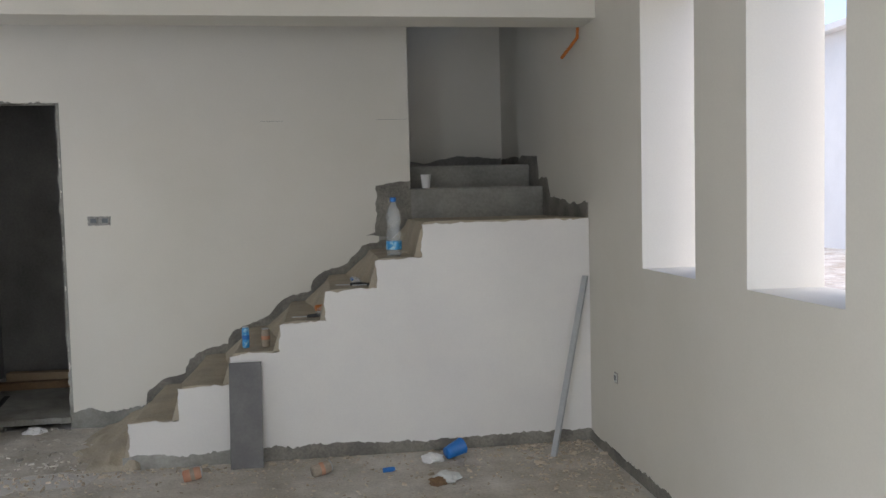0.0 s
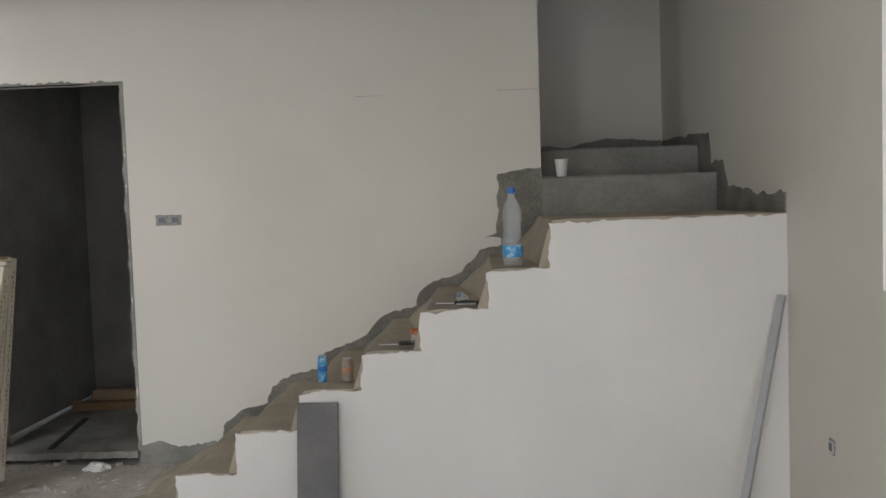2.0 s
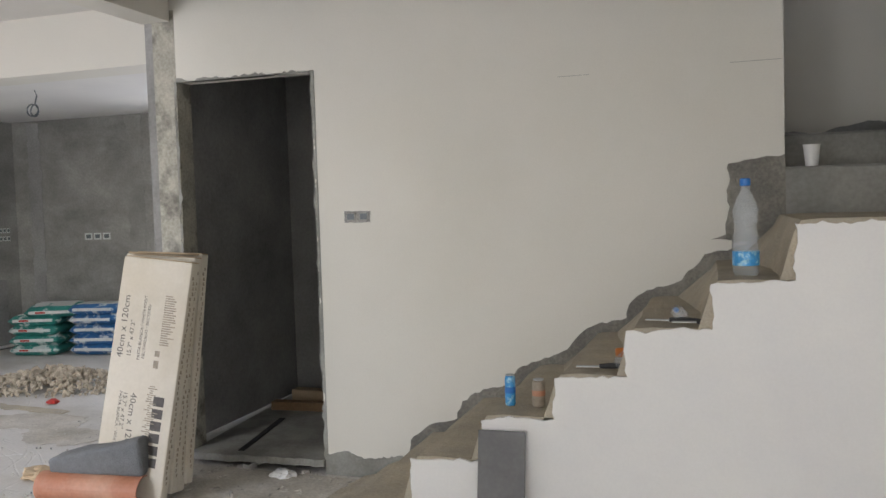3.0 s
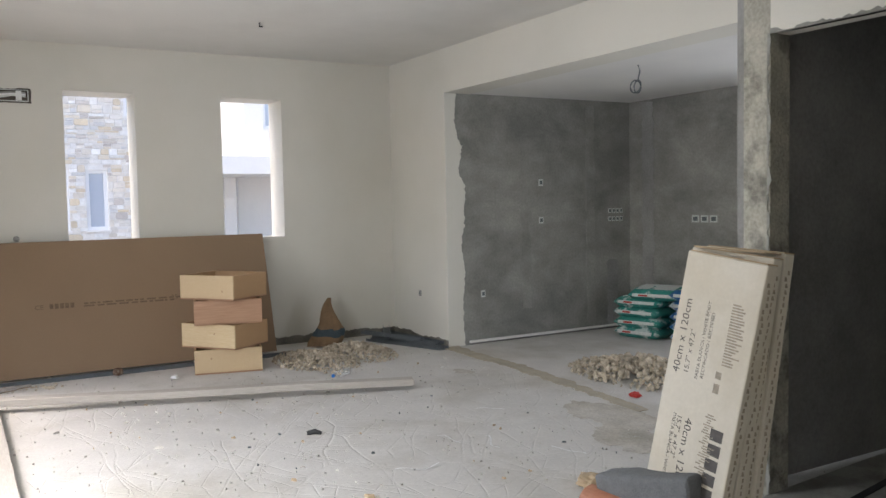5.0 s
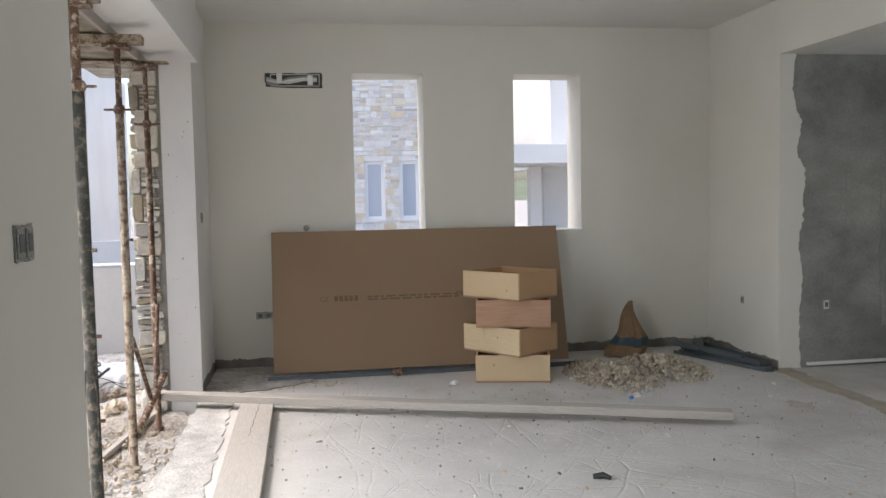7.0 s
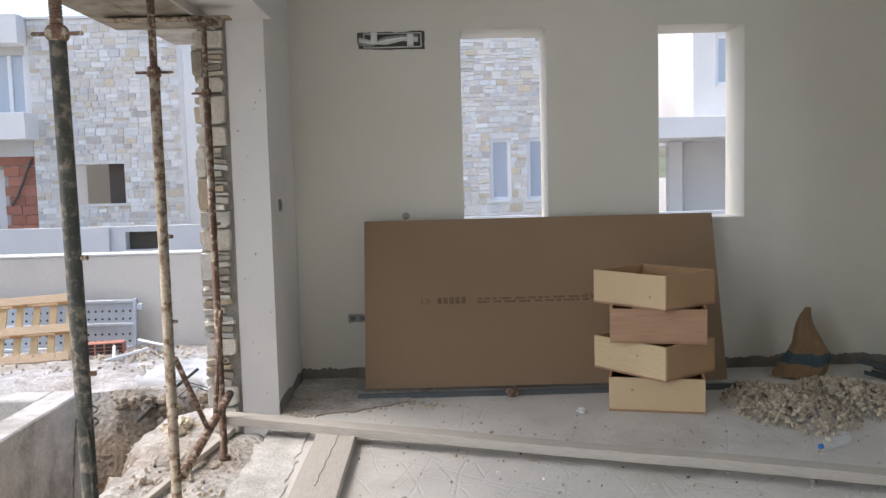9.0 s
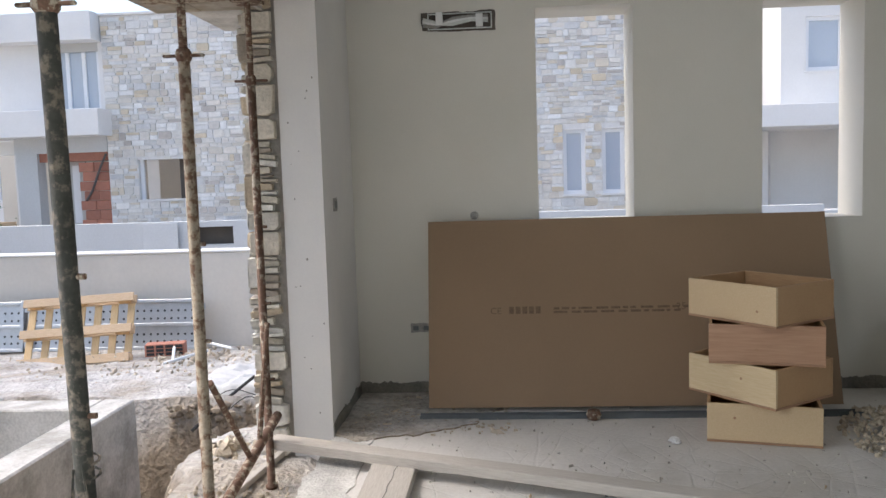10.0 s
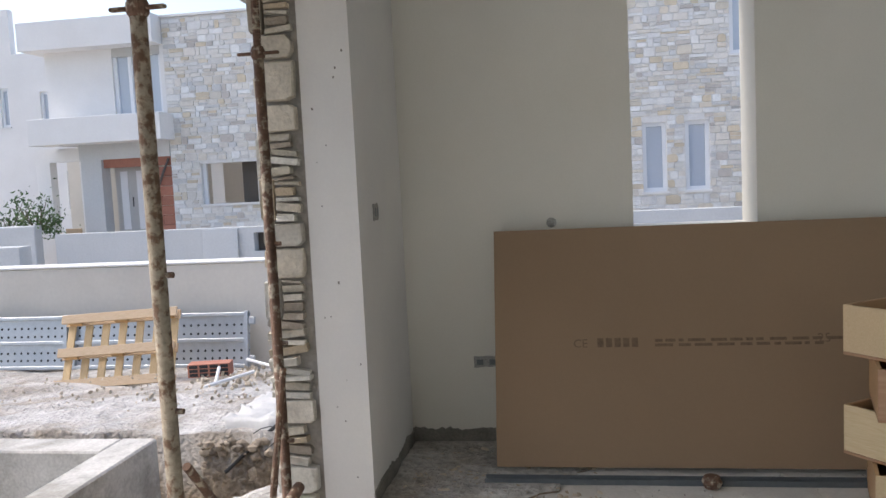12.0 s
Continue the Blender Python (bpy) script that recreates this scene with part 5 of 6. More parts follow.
for k, (x, y, z) in enumerate(((-9.3, 0.8, -0.28), (-9.0, 1.0, -0.3))):
    w = solid("loose_wire", tube([(0.25 * i / 9 * math.cos(i * 0.5 + k), 0.07 * i, 0.06 * math.sin(i * 0.8)) for i in range(10)], 0.004, 5), M["black"], "loose bent wire on the trench bank", "wire", group="loose wires", m=pose(x, y, z, 0, 0, 40 * k))


def bank_face():
    """Stones set in the raw face of the trench."""
    rnd = random.Random(55)
    bm = bmesh.new()
    for i in range(900):
        y = rnd.uniform(0.28, 1.45)
        z = rnd.uniform(-1.6, -0.42)
        x = -9.60 + 0.10 * (0.45 + z) - 0.12 * noise.noise((y * 3, z * 3, 1)) + rnd.uniform(0.0, 0.10)
        s = rnd.uniform(0.012, 0.05) 
        t = bmesh.new()
        bmesh.ops.create_icosphere(t, subdivisions=1, radius=s)
        for v in t.verts:
            v.co = Vector((v.co.x * rnd.uniform(0.5, 0.9), v.co.y * rnd.uniform(0.9, 1.4), v.co.z * rnd.uniform(0.6, 1.0))) + Vector((x, y, z))
        join(bm, t)
    return solid("bank_rubble", bm, M["bank"], "stones and clods in the raw trench face", "rubble", "stuff")


M["bank"] = mat("earth_clods", (0.36, 0.30, 0.23), 1.0, var=0.3, scale=20, fine=70, bump=0.7, island=0.35)
bank_face()

# ---- indoor things ----
M["band"] = mat("dark_blue_band", (0.045, 0.07, 0.085), 0.8, var=0.2, scale=10, bump=0.1)
M["pine_pale"] = wood("pale_pine_front", (0.68, 0.54, 0.34), (0.60, 0.45, 0.26), 1)
M["ply_face"] = wood("reddish_ply_front", (0.46, 0.28, 0.175), (0.38, 0.21, 0.125), 1, 0.55, 2.5)

def plasterboard():
    b = thing("plasterboard", pose(-7.86, 3.915, fz(-7.9) + 0.03, 0, -16.3, 0), "large brown-faced plasterboard sheet leaning on the wall", "plasterboard")
    part("core", box(-0.0235, -1.25, 0, -0.0015, 1.25, 1.19, 0.001), M["gypsum"], b)
    face = part("paper_face", box(-0.0013, -1.252, -0.001, 0.0, 1.252, 1.191), M["board"], b)
    to = lambda u, v: (0.0008, u, v)
    part("ce_mark", text_mesh("CE", 0.06, lambda u, v: to(-0.86 + u, 0.58 + v)), M["board_ink"], face)
    # maker's mark and small print as plain bars
    bm = bmesh.new()
    rnd = random.Random(4)
    for i in range(5):
        u = -0.74 + i * 0.042
        for q in ([(0, 0), (0.03, 0), (0.03, 0.045), (0, 0.045)],):
            bm.faces.new([bm.verts.new(to(u + a, 0.58 + c)) for a, c in q])
    for row, lim in ((0.603, 0.75), (0.58, 0.30)):
        u = -0.46
        while u < lim:
            w = rnd.uniform(0.02, 0.09)
            bm.faces.new([bm.verts.new(to(u + a, row + c)) for a, c in ((0, 0), (w, 0), (w, 0.014), (0, 0.014))])
            u += w + rnd.uniform(0.012, 0.03)
    tagged(part("print", bm, M["board_ink"], face), kind="stuff")
    part("size_mark", text_mesh("25", 0.062, lambda u, v: to(0.30 + u, 0.59 + v)), M["board_ink"], face)
    return b


plasterboard()
track = thing("floor_track", pose(-7.73, 0, fz(-7.7)), "dark grey metal track lying under the plasterboard", "metal track")
bm = box(-0.03, 2.62, 0.0, 0.03, 5.22, 0.006, 0.001)
box(-0.03, 2.62, 0.006, -0.027, 5.22, 0.028, 0, bm)
box(0.027, 2.62, 0.006, 0.030, 5.22, 0.028, 0, bm)
part("channel", bm, M["grey_metal"], track)
solid("round_stone", lathe([(0.005, 0), (0.035, 0.008), (0.047, 0.035), (0.035, 0.062), (0.006, 0.07)], 10), M["rust"], "brown round stopper at the plasterboard foot", "stopper", m=pose(-7.67, 3.66, fz(-7.7), 0, 0, 0))


def drawer(x, y, z, rz, frontmat, label):
    d = thing("drawer", pose(x, y, z, 0, 0, rz), label, "drawer", "stacked drawers")
    w, dp, h, t = 0.575, 0.45, 0.212, 0.016
    part("front", box(dp / 2 - 0.0, -w / 2, 0.012, dp / 2 + t, w / 2, h, 0.002), M[frontmat], d)
    part("back", box(-dp / 2 - t, -w / 2, 0.012, -dp / 2, w / 2, h, 0.002), M["ply_side"], d)
    for s in (-1, 1):
        part("side", box(-dp / 2 + 0.001, s * (w / 2 - t / 2) - t / 2, 0.012, dp / 2 - 0.001, s * (w / 2 - t / 2) + t / 2, h, 0.002), M["ply_side"], d)
    part("bottom", box(-dp / 2 - t, -w / 2, 0.0, dp / 2 + t, w / 2, 0.011), M["ply"], d, "reddish plywood bottom panel")
    r = random.Random(int(z * 100))
    knot = lathe([(0.001, 0), (0.008, 0.0006), (0.001, 0.001)], 8)
    k = part("knot", knot, M["ply"], d)
    k.matrix_local = pose(dp / 2 + t, r.uniform(-0.2, 0.2), r.uniform(0.06, 0.15), 0, 90, 0)
    return d


dz = fz(-7.3) + 0.002
drawer(-7.43, 4.56, dz, -14, "pine", "open pine drawer at the foot of a stack")
drawer(-7.45, 4.55, dz + 0.214, -54, "pine_pale", "pale pine drawer turned askew in a stack")
drawer(-7.43, 4.57, dz + 0.428, -14, "ply_face", "reddish plywood drawer in a stack")
drawer(-7.45, 4.55, dz + 0.642, -54, "pine", "open pine drawer turned askew on top of a stack")


def plank(x0, y0, x1, y1, z0, z1, w, t, label, split=False):
    a, b = Vector((x0, y0, z0)), Vector((x1, y1, z1))
    ln = (b - a).length
    rz = math.degrees(math.atan2(y1 - y0, x1 - x0))
    ry = -math.degrees(math.asin((z1 - z0) / ln))
    bm = box(0, -w / 2, 0, ln, w / 2, t, 0.004)
    bmesh.ops.subdivide_edges(bm, edges=[e for e in bm.edges if abs((e.verts[0].co - e.verts[1].co).x) > ln * 0.5], cuts=24)
    for v in bm.verts:
        v.co.z += 0.006 * noise.noise((v.co.x * 1.2, x0, 0))
        v.co.y += 0.004 * noise.noise((v.co.x * 3, y0, 4))
    p = thing("plank", pose(x0, y0, z0, 0, ry, rz), label, "plank")
    part("board", bm, M["plank"], p)
    # the split is a black strip on the board, its inner shade put into colour
    if split:
        pts = [(0.02 + i * 0.05, 0.02 + 0.004 * math.sin(i * 1.7) - i * 0.0016) for i in range(18)]
        part("crack", plate(pts + [(u, v + 0.003) for u, v in pts[::-1]], 0.001, lambda u, v, k: (u, v, t + k + 0.006 * noise.noise((u * 1.2, x0, 0)))), M["black"], p)
    return p


plank(-7.08, 1.88, -5.72, 5.53, 0.035, 0.02, 0.11, 0.05, "long dusty grey scaffold plank lying across the floor")
plank(-6.84, 2.585, -3.2, 2.585, -0.015, -0.02, 0.225, 0.05, "broad split dusty plank lying on the slab edge", True)


def carton(m, dark):
    """A flat tile carton standing on its short end; local x width, z height, front towards -y."""
    c = thing("tile_carton", m, "pale printed tile carton leaning against the wall" if not dark else "pale brown tile carton standing behind another", "carton", "tile cartons")
    W, Hh, T = 0.42, 1.22, 0.06
    part("body", box(-W / 2, 0, 0, W / 2, T, Hh, 0.004), M["carton"], c)
    part("end_flap", box(-W / 2 + 0.01, 0.005, Hh + 0.001, W / 2 - 0.01, T + 0.012, Hh + 0.006), M["carton_brown"], c)
    face = lambda u, v: (-W / 2 + v, -0.0012, u)      # writing runs up the carton
    if not dark:
        for s, size, u, v in (("40cm x 120cm", 0.055, 0.69, 0.075), ("15.7\" x 47.2\"", 0.037, 0.70, 0.125), ("PASTA BLANCA / WHITE BODY", 0.024, 0.69, 0.18), ("RECTIFICADO / RECTIFIED", 0.024, 0.70, 0.21)):
            tagged(part("lettering", text_mesh(s, size, lambda a, b, u=u, v=v: (-W / 2 + v - b, -0.0012, u + a)), M["ink"], c), kind="stuff")
        for s, size, u, v in (("40cm x 120cm", 0.055, 0.52, 0.10), ("15.7\" x 47.2\"", 0.037, 0.52, 0.055), ("PASTA BLANCA / WHITE BODY", 0.026, 0.52, 0.03)):
            tagged(part("lettering", text_mesh(s, size, lambda a, b, u=u, v=v: (-W / 2 + v + 0.06 + b, -0.0012, u - a)), M["ink"], c), kind="stuff")
    # maker's mark and stamps as plain shapes
    bm = bmesh.new()
    rnd = random.Random(9 if dark else 6)

    def bar(v0, u0, v1, u1):
        bm.faces.new([bm.verts.new((-W / 2 + p, -0.0012, q)) for p, q in ((v0, u0), (v1, u0), (v1, u1), (v0, u1))])
    for i in range(6):
        bar(0.30, 0.16 + i * 0.062, 0.365, 0.16 + i * 0.062 + 0.048)
    tagged(part("maker_mark", bm, M["ink"], c), kind="stuff")
    bm = bmesh.new()
    for k in range(34):
        v, u = 0.25 + rnd.random() * 0.03, 0.2 + k * 0.011
        bar(v, u, v + rnd.uniform(0.02, 0.06), u + 0.006)
    for k in range(22):
        u = 0.78 + k * 0.012
        bar(0.29, u, 0.29 + rnd.uniform(0.04, 0.08), u + 0.007)
    bar(0.27, 0.66, 0.30, 0.70)
    bar(0.27, 0.72, 0.30, 0.75)
    tagged(part("stamp_field", bm, M["ink_pale"], c), kind="stuff")
    bm = bmesh.new()
    for k in range(40):
        u = 0.08 + k * 0.027
        y0 = rnd.uniform(0.012, 0.03)
        bm.faces.new([bm.verts.new((W / 2 + 0.0012, p, q)) for p, q in ((y0, u), (y0 + rnd.uniform(0.006, 0.02), u), (y0 + 0.012, u + 0.018), (y0, u + 0.018))])
    tagged(part("edge_print", bm, M["ink_pale"], c), kind="stuff")
    return c


for k, (x, y, rx, ry, rz) in enumerate(((-2.51, 5.05, -9, 6, 0), (-2.50, 5.12, -8.5, 4.5, 2), (-2.51, 5.185, -8, 3, 5), (-2.50, 5.255, -8, 2.5, 1))):
    carton(pose(x, y, fz(x) + 0.06 + (0.0, 0.012, -0.008, 0.014)[k], rx, ry, rz), k > 0)
solid("carton_flap", box(-0.17, -0.06, 0, 0.17, 0.07, 0.006, 0.001), M["carton_brown"], "torn brown carton flap on top of the tile cartons", "carton", m=pose(-2.42, 5.34, 1.21, -6, 3, 8))


def pipe_piece():
    p = thing("drain_pipe", pose(-2.98, 5.0, fz(-2.8) + 0.082, 0, 90, 4), "short offcut of terracotta plastic drain pipe", "pipe")
    prof = [(0.080, 0.0), (0.080, 0.60), (0.075, 0.60), (0.075, 0.0)]
    bm = bmesh.new()
    seg = 28
    rings = [[bm.verts.new((r * math.cos(2 * math.pi * k / seg), r * math.sin(2 * math.pi * k / seg), z)) for k in range(seg)] for r, z in prof]
    for i in range(4):
        a, b = rings[i], rings[(i + 1) % 4]
        for k in range(seg):
            bm.faces.new((a[k], a[(k + 1) % seg], b[(k + 1) % seg], b[k]))
    part("wall", bm, M["terracotta"], p, smooth=False)
    return p


pipe_piece()
def foam():
    bm = box(-0.28, -0.05, 0, 0.28, 0.07, 0.16, 0.03, None, 3)
    bmesh.ops.subdivide_edges(bm, edges=bm.edges[:], cuts=2, use_grid_fill=True)
    for v in bm.verts:
        v.co.z *= 0.55 + 0.75 * (v.co.x + 0.28) / 0.56
        v.co += Vector((noise.noise(v.co * 9), noise.noise(v.co * 9 + Vector((5, 0, 0))), noise.noise(v.co * 9 + Vector((9, 0, 0))))) * 0.012
    return solid("foam_offcut", bm, M["foam"], "dark grey foam offcut lying on the drain pipe", "foam offcut", m=pose(-2.66, 5.06, fz(-2.7) + 0.155, 8, 0, 4), smooth=True)


foam()


def sack(m, colour, label, group, seed):
    s = thing("cement_sack", m, label, "sack", group)
    rnd = random.Random(seed)
    bm = bmesh.new()
    nx, ny = 12, 8
    L, W, T = 0.56, 0.38, 0.115
    top, bot = [], []
    for i in range(nx + 1):
        for arr, sgn in ((top, 1), (bot, -1)):
            row = []
            for j in range(ny + 1):
                u, v = 2 * i / nx - 1, 2 * j / ny - 1
                f = max(0, (1 - abs(u) ** 5) * (1 - abs(v) ** 6)) ** 0.28
                row.append(bm.verts.new((u * L / 2 * (1 - 0.03 * abs(v)), v * W / 2, T / 2 + sgn * T / 2 * f + 0.006 * noise.noise((u * 3, v * 3, seed + sgn)))))
            arr.append(row)
    for arr in (top, bot):
        for i in range(nx):
            for j in range(ny):
                bm.faces.new((arr[i][j], arr[i + 1][j], arr[i + 1][j + 1], arr[i][j + 1]))
    bmesh.ops.remove_doubles(bm, verts=bm.verts[:], dist=0.0015)
    bmesh.ops.recalc_face_normals(bm, faces=bm.faces[:])
    part("bag", bm, M[colour], s, smooth=True)
    other = "sack_white"
    lab = box(-0.22, -W / 2 - 0.004, 0.045, 0.20, -W / 2 + 0.03, 0.075, 0.004)
    part("label_band", lab, M[other], s, "pale printed band")
    if colour == "green_bag":
        part("label_band", box(-0.15, -W / 2 - 0.006, 0.052, -0.05, -W / 2 - 0.0042, 0.07), M["red"], s, "red printed mark")
    part("top_print", box(-0.2, -0.12, T - 0.012, 0.2, 0.12, T + 0.002, 0.004), M[other], s)
    return s


for i in range(4):
    sack(pose(-6.48, 8.72, fz(-6) + 0.105 * i, 0, 0, 14 + (i % 2) * 6 - 3), "green_bag", "green and white paper sack in a stack", "green sacks", i)
sack(pose(-6.30, 8.75, fz(-6) + 0.42, 6, 0, 22), "green_bag", "green and white paper sack slumped on a stack", "green sacks", 9)
for i in range(5):
    sack(pose(-5.82, 8.86, fz(-6) + 0.105 * i, 0, 0, 12 + (i % 3) * 4 - 4), "blue_bag", "blue and white paper sack in a stack", "blue sacks", 20 + i)

rubble_heap("gravel_heap", -5.05, 7.35, fz(-5), 0.80, 0.50, 0.13, 1100, 0.010, 0.037, "heap of pale broken stone on the kitchen floor", 31)
rubble_heap("gravel_heap", -7.25, 5.32, fz(-7), 0.62, 0.36, 0.07, 800, 0.008, 0.028, "low heap of beige broken stone on the floor", 32)
rubble_heap("gravel_heap", -7.40, 5.83, fz(-7), 0.55, 0.33, 0.09, 720, 0.008, 0.028, "low heap of beige broken stone by the wall", 33)


def paper_bag():
    """A half-empty sack, folded over and twisted to a point."""
    b = bmesh.new()
    seg, n, rows = 40, 26, []
    for k in range(n + 1):
        z = 0.50 * k / n
        f = k / n
        r = 0.205 * (1 - f) ** 0.95 + 0.02
        if f < 0.12:
            r *= 0.86 + 1.2 * f
        row = []
        for i in range(seg):
            a = 2 * math.pi * i / seg + 0.5 * f
            crease = 0.20 * noise.noise((math.cos(a) * 2.3, math.sin(a) * 2.3, z * 5)) + 0.10 * abs(noise.noise((math.cos(a) * 5, math.sin(a) * 5, z * 9)))
            q = r * (1 + crease + 0.10 * math.cos(3 * a + 4 * f))
            row.append(b.verts.new((q * math.cos(a) * 0.62 - 0.10 * f, q * math.sin(a) + 0.13 * f * f - 0.02 + 0.05 * math.sin(f * 5), z + 0.02 * noise.noise((a, z * 4, 2)))))
        rows.append(row)
    for k, (a, c) in enumerate(zip(rows, rows[1:])):
        for i in range(seg):
            f = b.faces.new((a[i], a[(i + 1) % seg], c[(i + 1) % seg], c[i]))
            f.material_index = 1 if 5 <= k <= 8 else 0
    b.faces.new(rows[-1])
    b.faces.new(rows[0][::-1])
    return solid("paper_sack", b, [M["paper"], M["band"]], "crumpled brown paper sack with a dark blue band", "sack", m=pose(-7.98, 5.74, fz(-8), -4, -3, 0) @ Matrix.Diagonal((0.8, 0.85, 0.98, 1)))


paper_bag()


def loose_profile(x, y, z, rz, ln, w, ry=0.0):
    """A folded sheet-metal stud."""
    p = thing("metal_profile", pose(x, y, z, 0, ry, rz), "dark grey sheet-metal stud in a loose pile by the wall", "metal profile", "metal profiles")
    bm = box(-ln / 2, -w / 2, 0, ln / 2, w / 2, 0.003)
    box(-ln / 2, -w / 2, 0.003, ln / 2, -w / 2 + 0.003, 0.03, 0, bm)
    box(-ln / 2, w / 2 - 0.003, 0.003, ln / 2, w / 2, 0.03, 0, bm)
    part("channel", bm, M["grey_metal"], p)
    return p


for x, y, z, rz, ln, ry in ((-7.62, 6.50, 0.0, 12, 1.15, 0), (-7.55, 6.40, 0.0, 20, 1.0, 0), (-7.70, 6.58, 0.033, 6, 1.05, 0), (-7.6, 6.45, 0.034, 17, 0.9, 0), (-7.45, 6.56, 0.0, 3, 0.8, 0), (-7.72, 6.36, 0.066, 28, 0.75, 2), (-7.95, 6.42, 0.07, -24, 0.55, 4)):
    loose_profile(x, y, fz(x) + z, rz, ln, 0.07, ry)


def bottle(m, label, s=1.0, lying=False):
    b = thing("water_bottle", m, label, "bottle")
    body = lathe([(0.034 * s, 0), (0.042 * s, 0.008 * s), (0.042 * s, 0.09 * s), (0.037 * s, 0.10 * s), (0.041 * s, 0.112 * s), (0.041 * s, 0.13 * s), (0.034 * s, 0.16 * s), (0.041 * s, 0.195 * s), (0.041 * s, 0.225 * s), (0.030 * s, 0.258 * s), (0.017 * s, 0.278 * s), (0.014 * s, 0.285 * s), (0.014 * s, 0.30 * s)], 20)
    part("bottle_body", body, M["pet"], b, smooth=True)
    part("cap", lathe([(0.016 * s, 0.30 * s), (0.017 * s, 0.302 * s), (0.017 * s, 0.322 * s), (0.014 * s, 0.325 * s)], 14), M["plastic_blue"], b, "bright blue screw cap")
    if not lying:
        part("label_wrap", lathe([(0.0425 * s, 0.035 * s), (0.0435 * s, 0.036 * s), (0.0435 * s, 0.082 * s), (0.0425 * s, 0.083 * s)], 20), M["label_blue"], b, "blue paper label")
    return b


bottle(pose(0.50, 4.86, 1.123), "clear water bottle with a blue label standing on a stair", 1.12)
bottle(pose(-6.50, 5.33, fz(-6.5) + 0.043, 90, 0, 35), "empty crushed clear bottle with a blue cap on the floor", 0.8, True)
bottle(pose(0.035, 4.82, 0.79, -90, 0, -6), "clear bottle lying on a stair", 0.7, True)
bottle(pose(0.265, 4.83, 0.97, -90, 0, 8), "clear bottle lying on a stair", 0.65, True)


def can(m, name, label, material, band, r=0.028, h=0.13):
    c = thing(name, m, label, "can")
    part("body", lathe([(r * 0.86, 0), (r, 0.008), (r, h - 0.012), (r * 0.8, h)], 18), M[material], c, smooth=True)
    part("rim", lathe([(r * 0.82, h), (r * 0.84, h + 0.004), (r * 0.7, h + 0.005)], 18), M["galv"], c)
    part("print_band", lathe([(r + 0.0003, h * 0.42), (r + 0.0008, h * 0.43), (r + 0.0008, h * 0.62), (r + 0.0003, h * 0.63)], 18), M[band], c)
    return c


can(pose(-0.43, 4.90, 0.582), "drink_can", "tall blue drink can standing on a stair", "label_blue", "plastic_blue", 0.022, 0.125)
can(pose(-0.31, 4.90, 0.582), "cup", "printed plastic cup standing on a stair", "ink_pale", "terracotta", 0.027, 0.11)
can(pose(0.0, 4.97, 0.80, 0, 90, 20), "glue_tube", "orange tube lying on a stair", "orange", "plastic_blue", 0.02, 0.16)
can(pose(-0.04, 4.37, fz(0) + 0.03, 0, 80, 20), "crushed_can", "crushed red and grey can on the floor", "ink_pale", "terracotta", 0.036, 0.11)
can(pose(-0.76, 4.44, fz(0) + 0.03, 0, 80, 10), "crushed_can", "crushed reddish can on the floor", "terracotta", "ink_pale", 0.035, 0.10)
can(pose(0.36, 4.36, fz(0) + 0.016, 0, 88, 8), "lighter", "small blue tube on the floor", "plastic_blue", "plastic_blue", 0.014, 0.07)
solid("paper_cup", lathe([(0.026, 0), (0.028, 0.002), (0.038, 0.095), (0.040, 0.10), (0.036, 0.10), (0.025, 0.006)], 18), M["plastic_white"], "white paper cup standing on the landing", "cup", m=pose(0.83, 5.84, 1.554), smooth=True)


def chisel(x, y, z, rz):
    t = thing("paint_brush", pose(x, y, z, 0, 0, rz), "dark handled tool lying on a stair", "tool", "tools")
    part("handle", tube([(0, 0, 0.012), (0.05, 0, 0.014), (0.11, 0, 0.012)], [0.009, 0.012, 0.008], 8), M["black"], t)
    part("blade", box(-0.09, -0.013, 0.009, 0.0, 0.013, 0.013, 0.001), M["galv"], t)
    return t


chisel(-0.05, 4.83, 0.758, 5)
chisel(0.22, 4.84, 0.943, -8)
chisel(0.32, 4.80, 0.943, 4)

bk = thing("blue_bucket", pose(0.75, 4.50, fz(1) + 0.048, 0, 78, 28) @ Matrix.Scale(0.78, 4), "blue plastic beaker lying on its side", "bucket")
bm = lathe([(0.045, 0), (0.048, 0.004), (0.062, 0.15), (0.065, 0.152), (0.060, 0.154), (0.044, 0.01)], 22)
part("shell", bm, M["plastic_blue"], bk, smooth=True)


def crumpled(name, x, y, s, material, label, seed, category, z=None):
    bm = bmesh.new()
    bmesh.ops.create_icosphere(bm, subdivisions=3, radius=s)
    for v in bm.verts:
        k = 1 + 0.45 * noise.noise(v.co / s * 1.6 + Vector((seed, 0, 0))) + 0.25 * noise.noise(v.co / s * 4 + Vector((seed, 3, 0)))
        v.co = Vector((v.co.x * k * 1.3, v.co.y * k, max(v.co.z * k * 0.6, -s * 0.45)))
    return solid(name, bm, M[material], label, category, m=pose(x, y, (fz(x) if z is None else z) + s * 0.45))


crumpled("plastic_bag", 0.66, 4.50, 0.05, "plastic_white", "crumpled white plastic bag on the floor", 1, "plastic bag")
crumpled("plastic_bag", 0.70, 4.14, 0.055, "sack_white", "crumpled clear wrapper on the floor", 2, "wrapper")
crumpled("paper_scrap", 0.64, 4.10, 0.04, "paper", "dark burnt paper scrap on the floor", 3, "paper scrap")
crumpled("foam_chip", -4.53, 6.74, 0.035, "red", "small red plastic scrap on the floor", 4, "scrap")
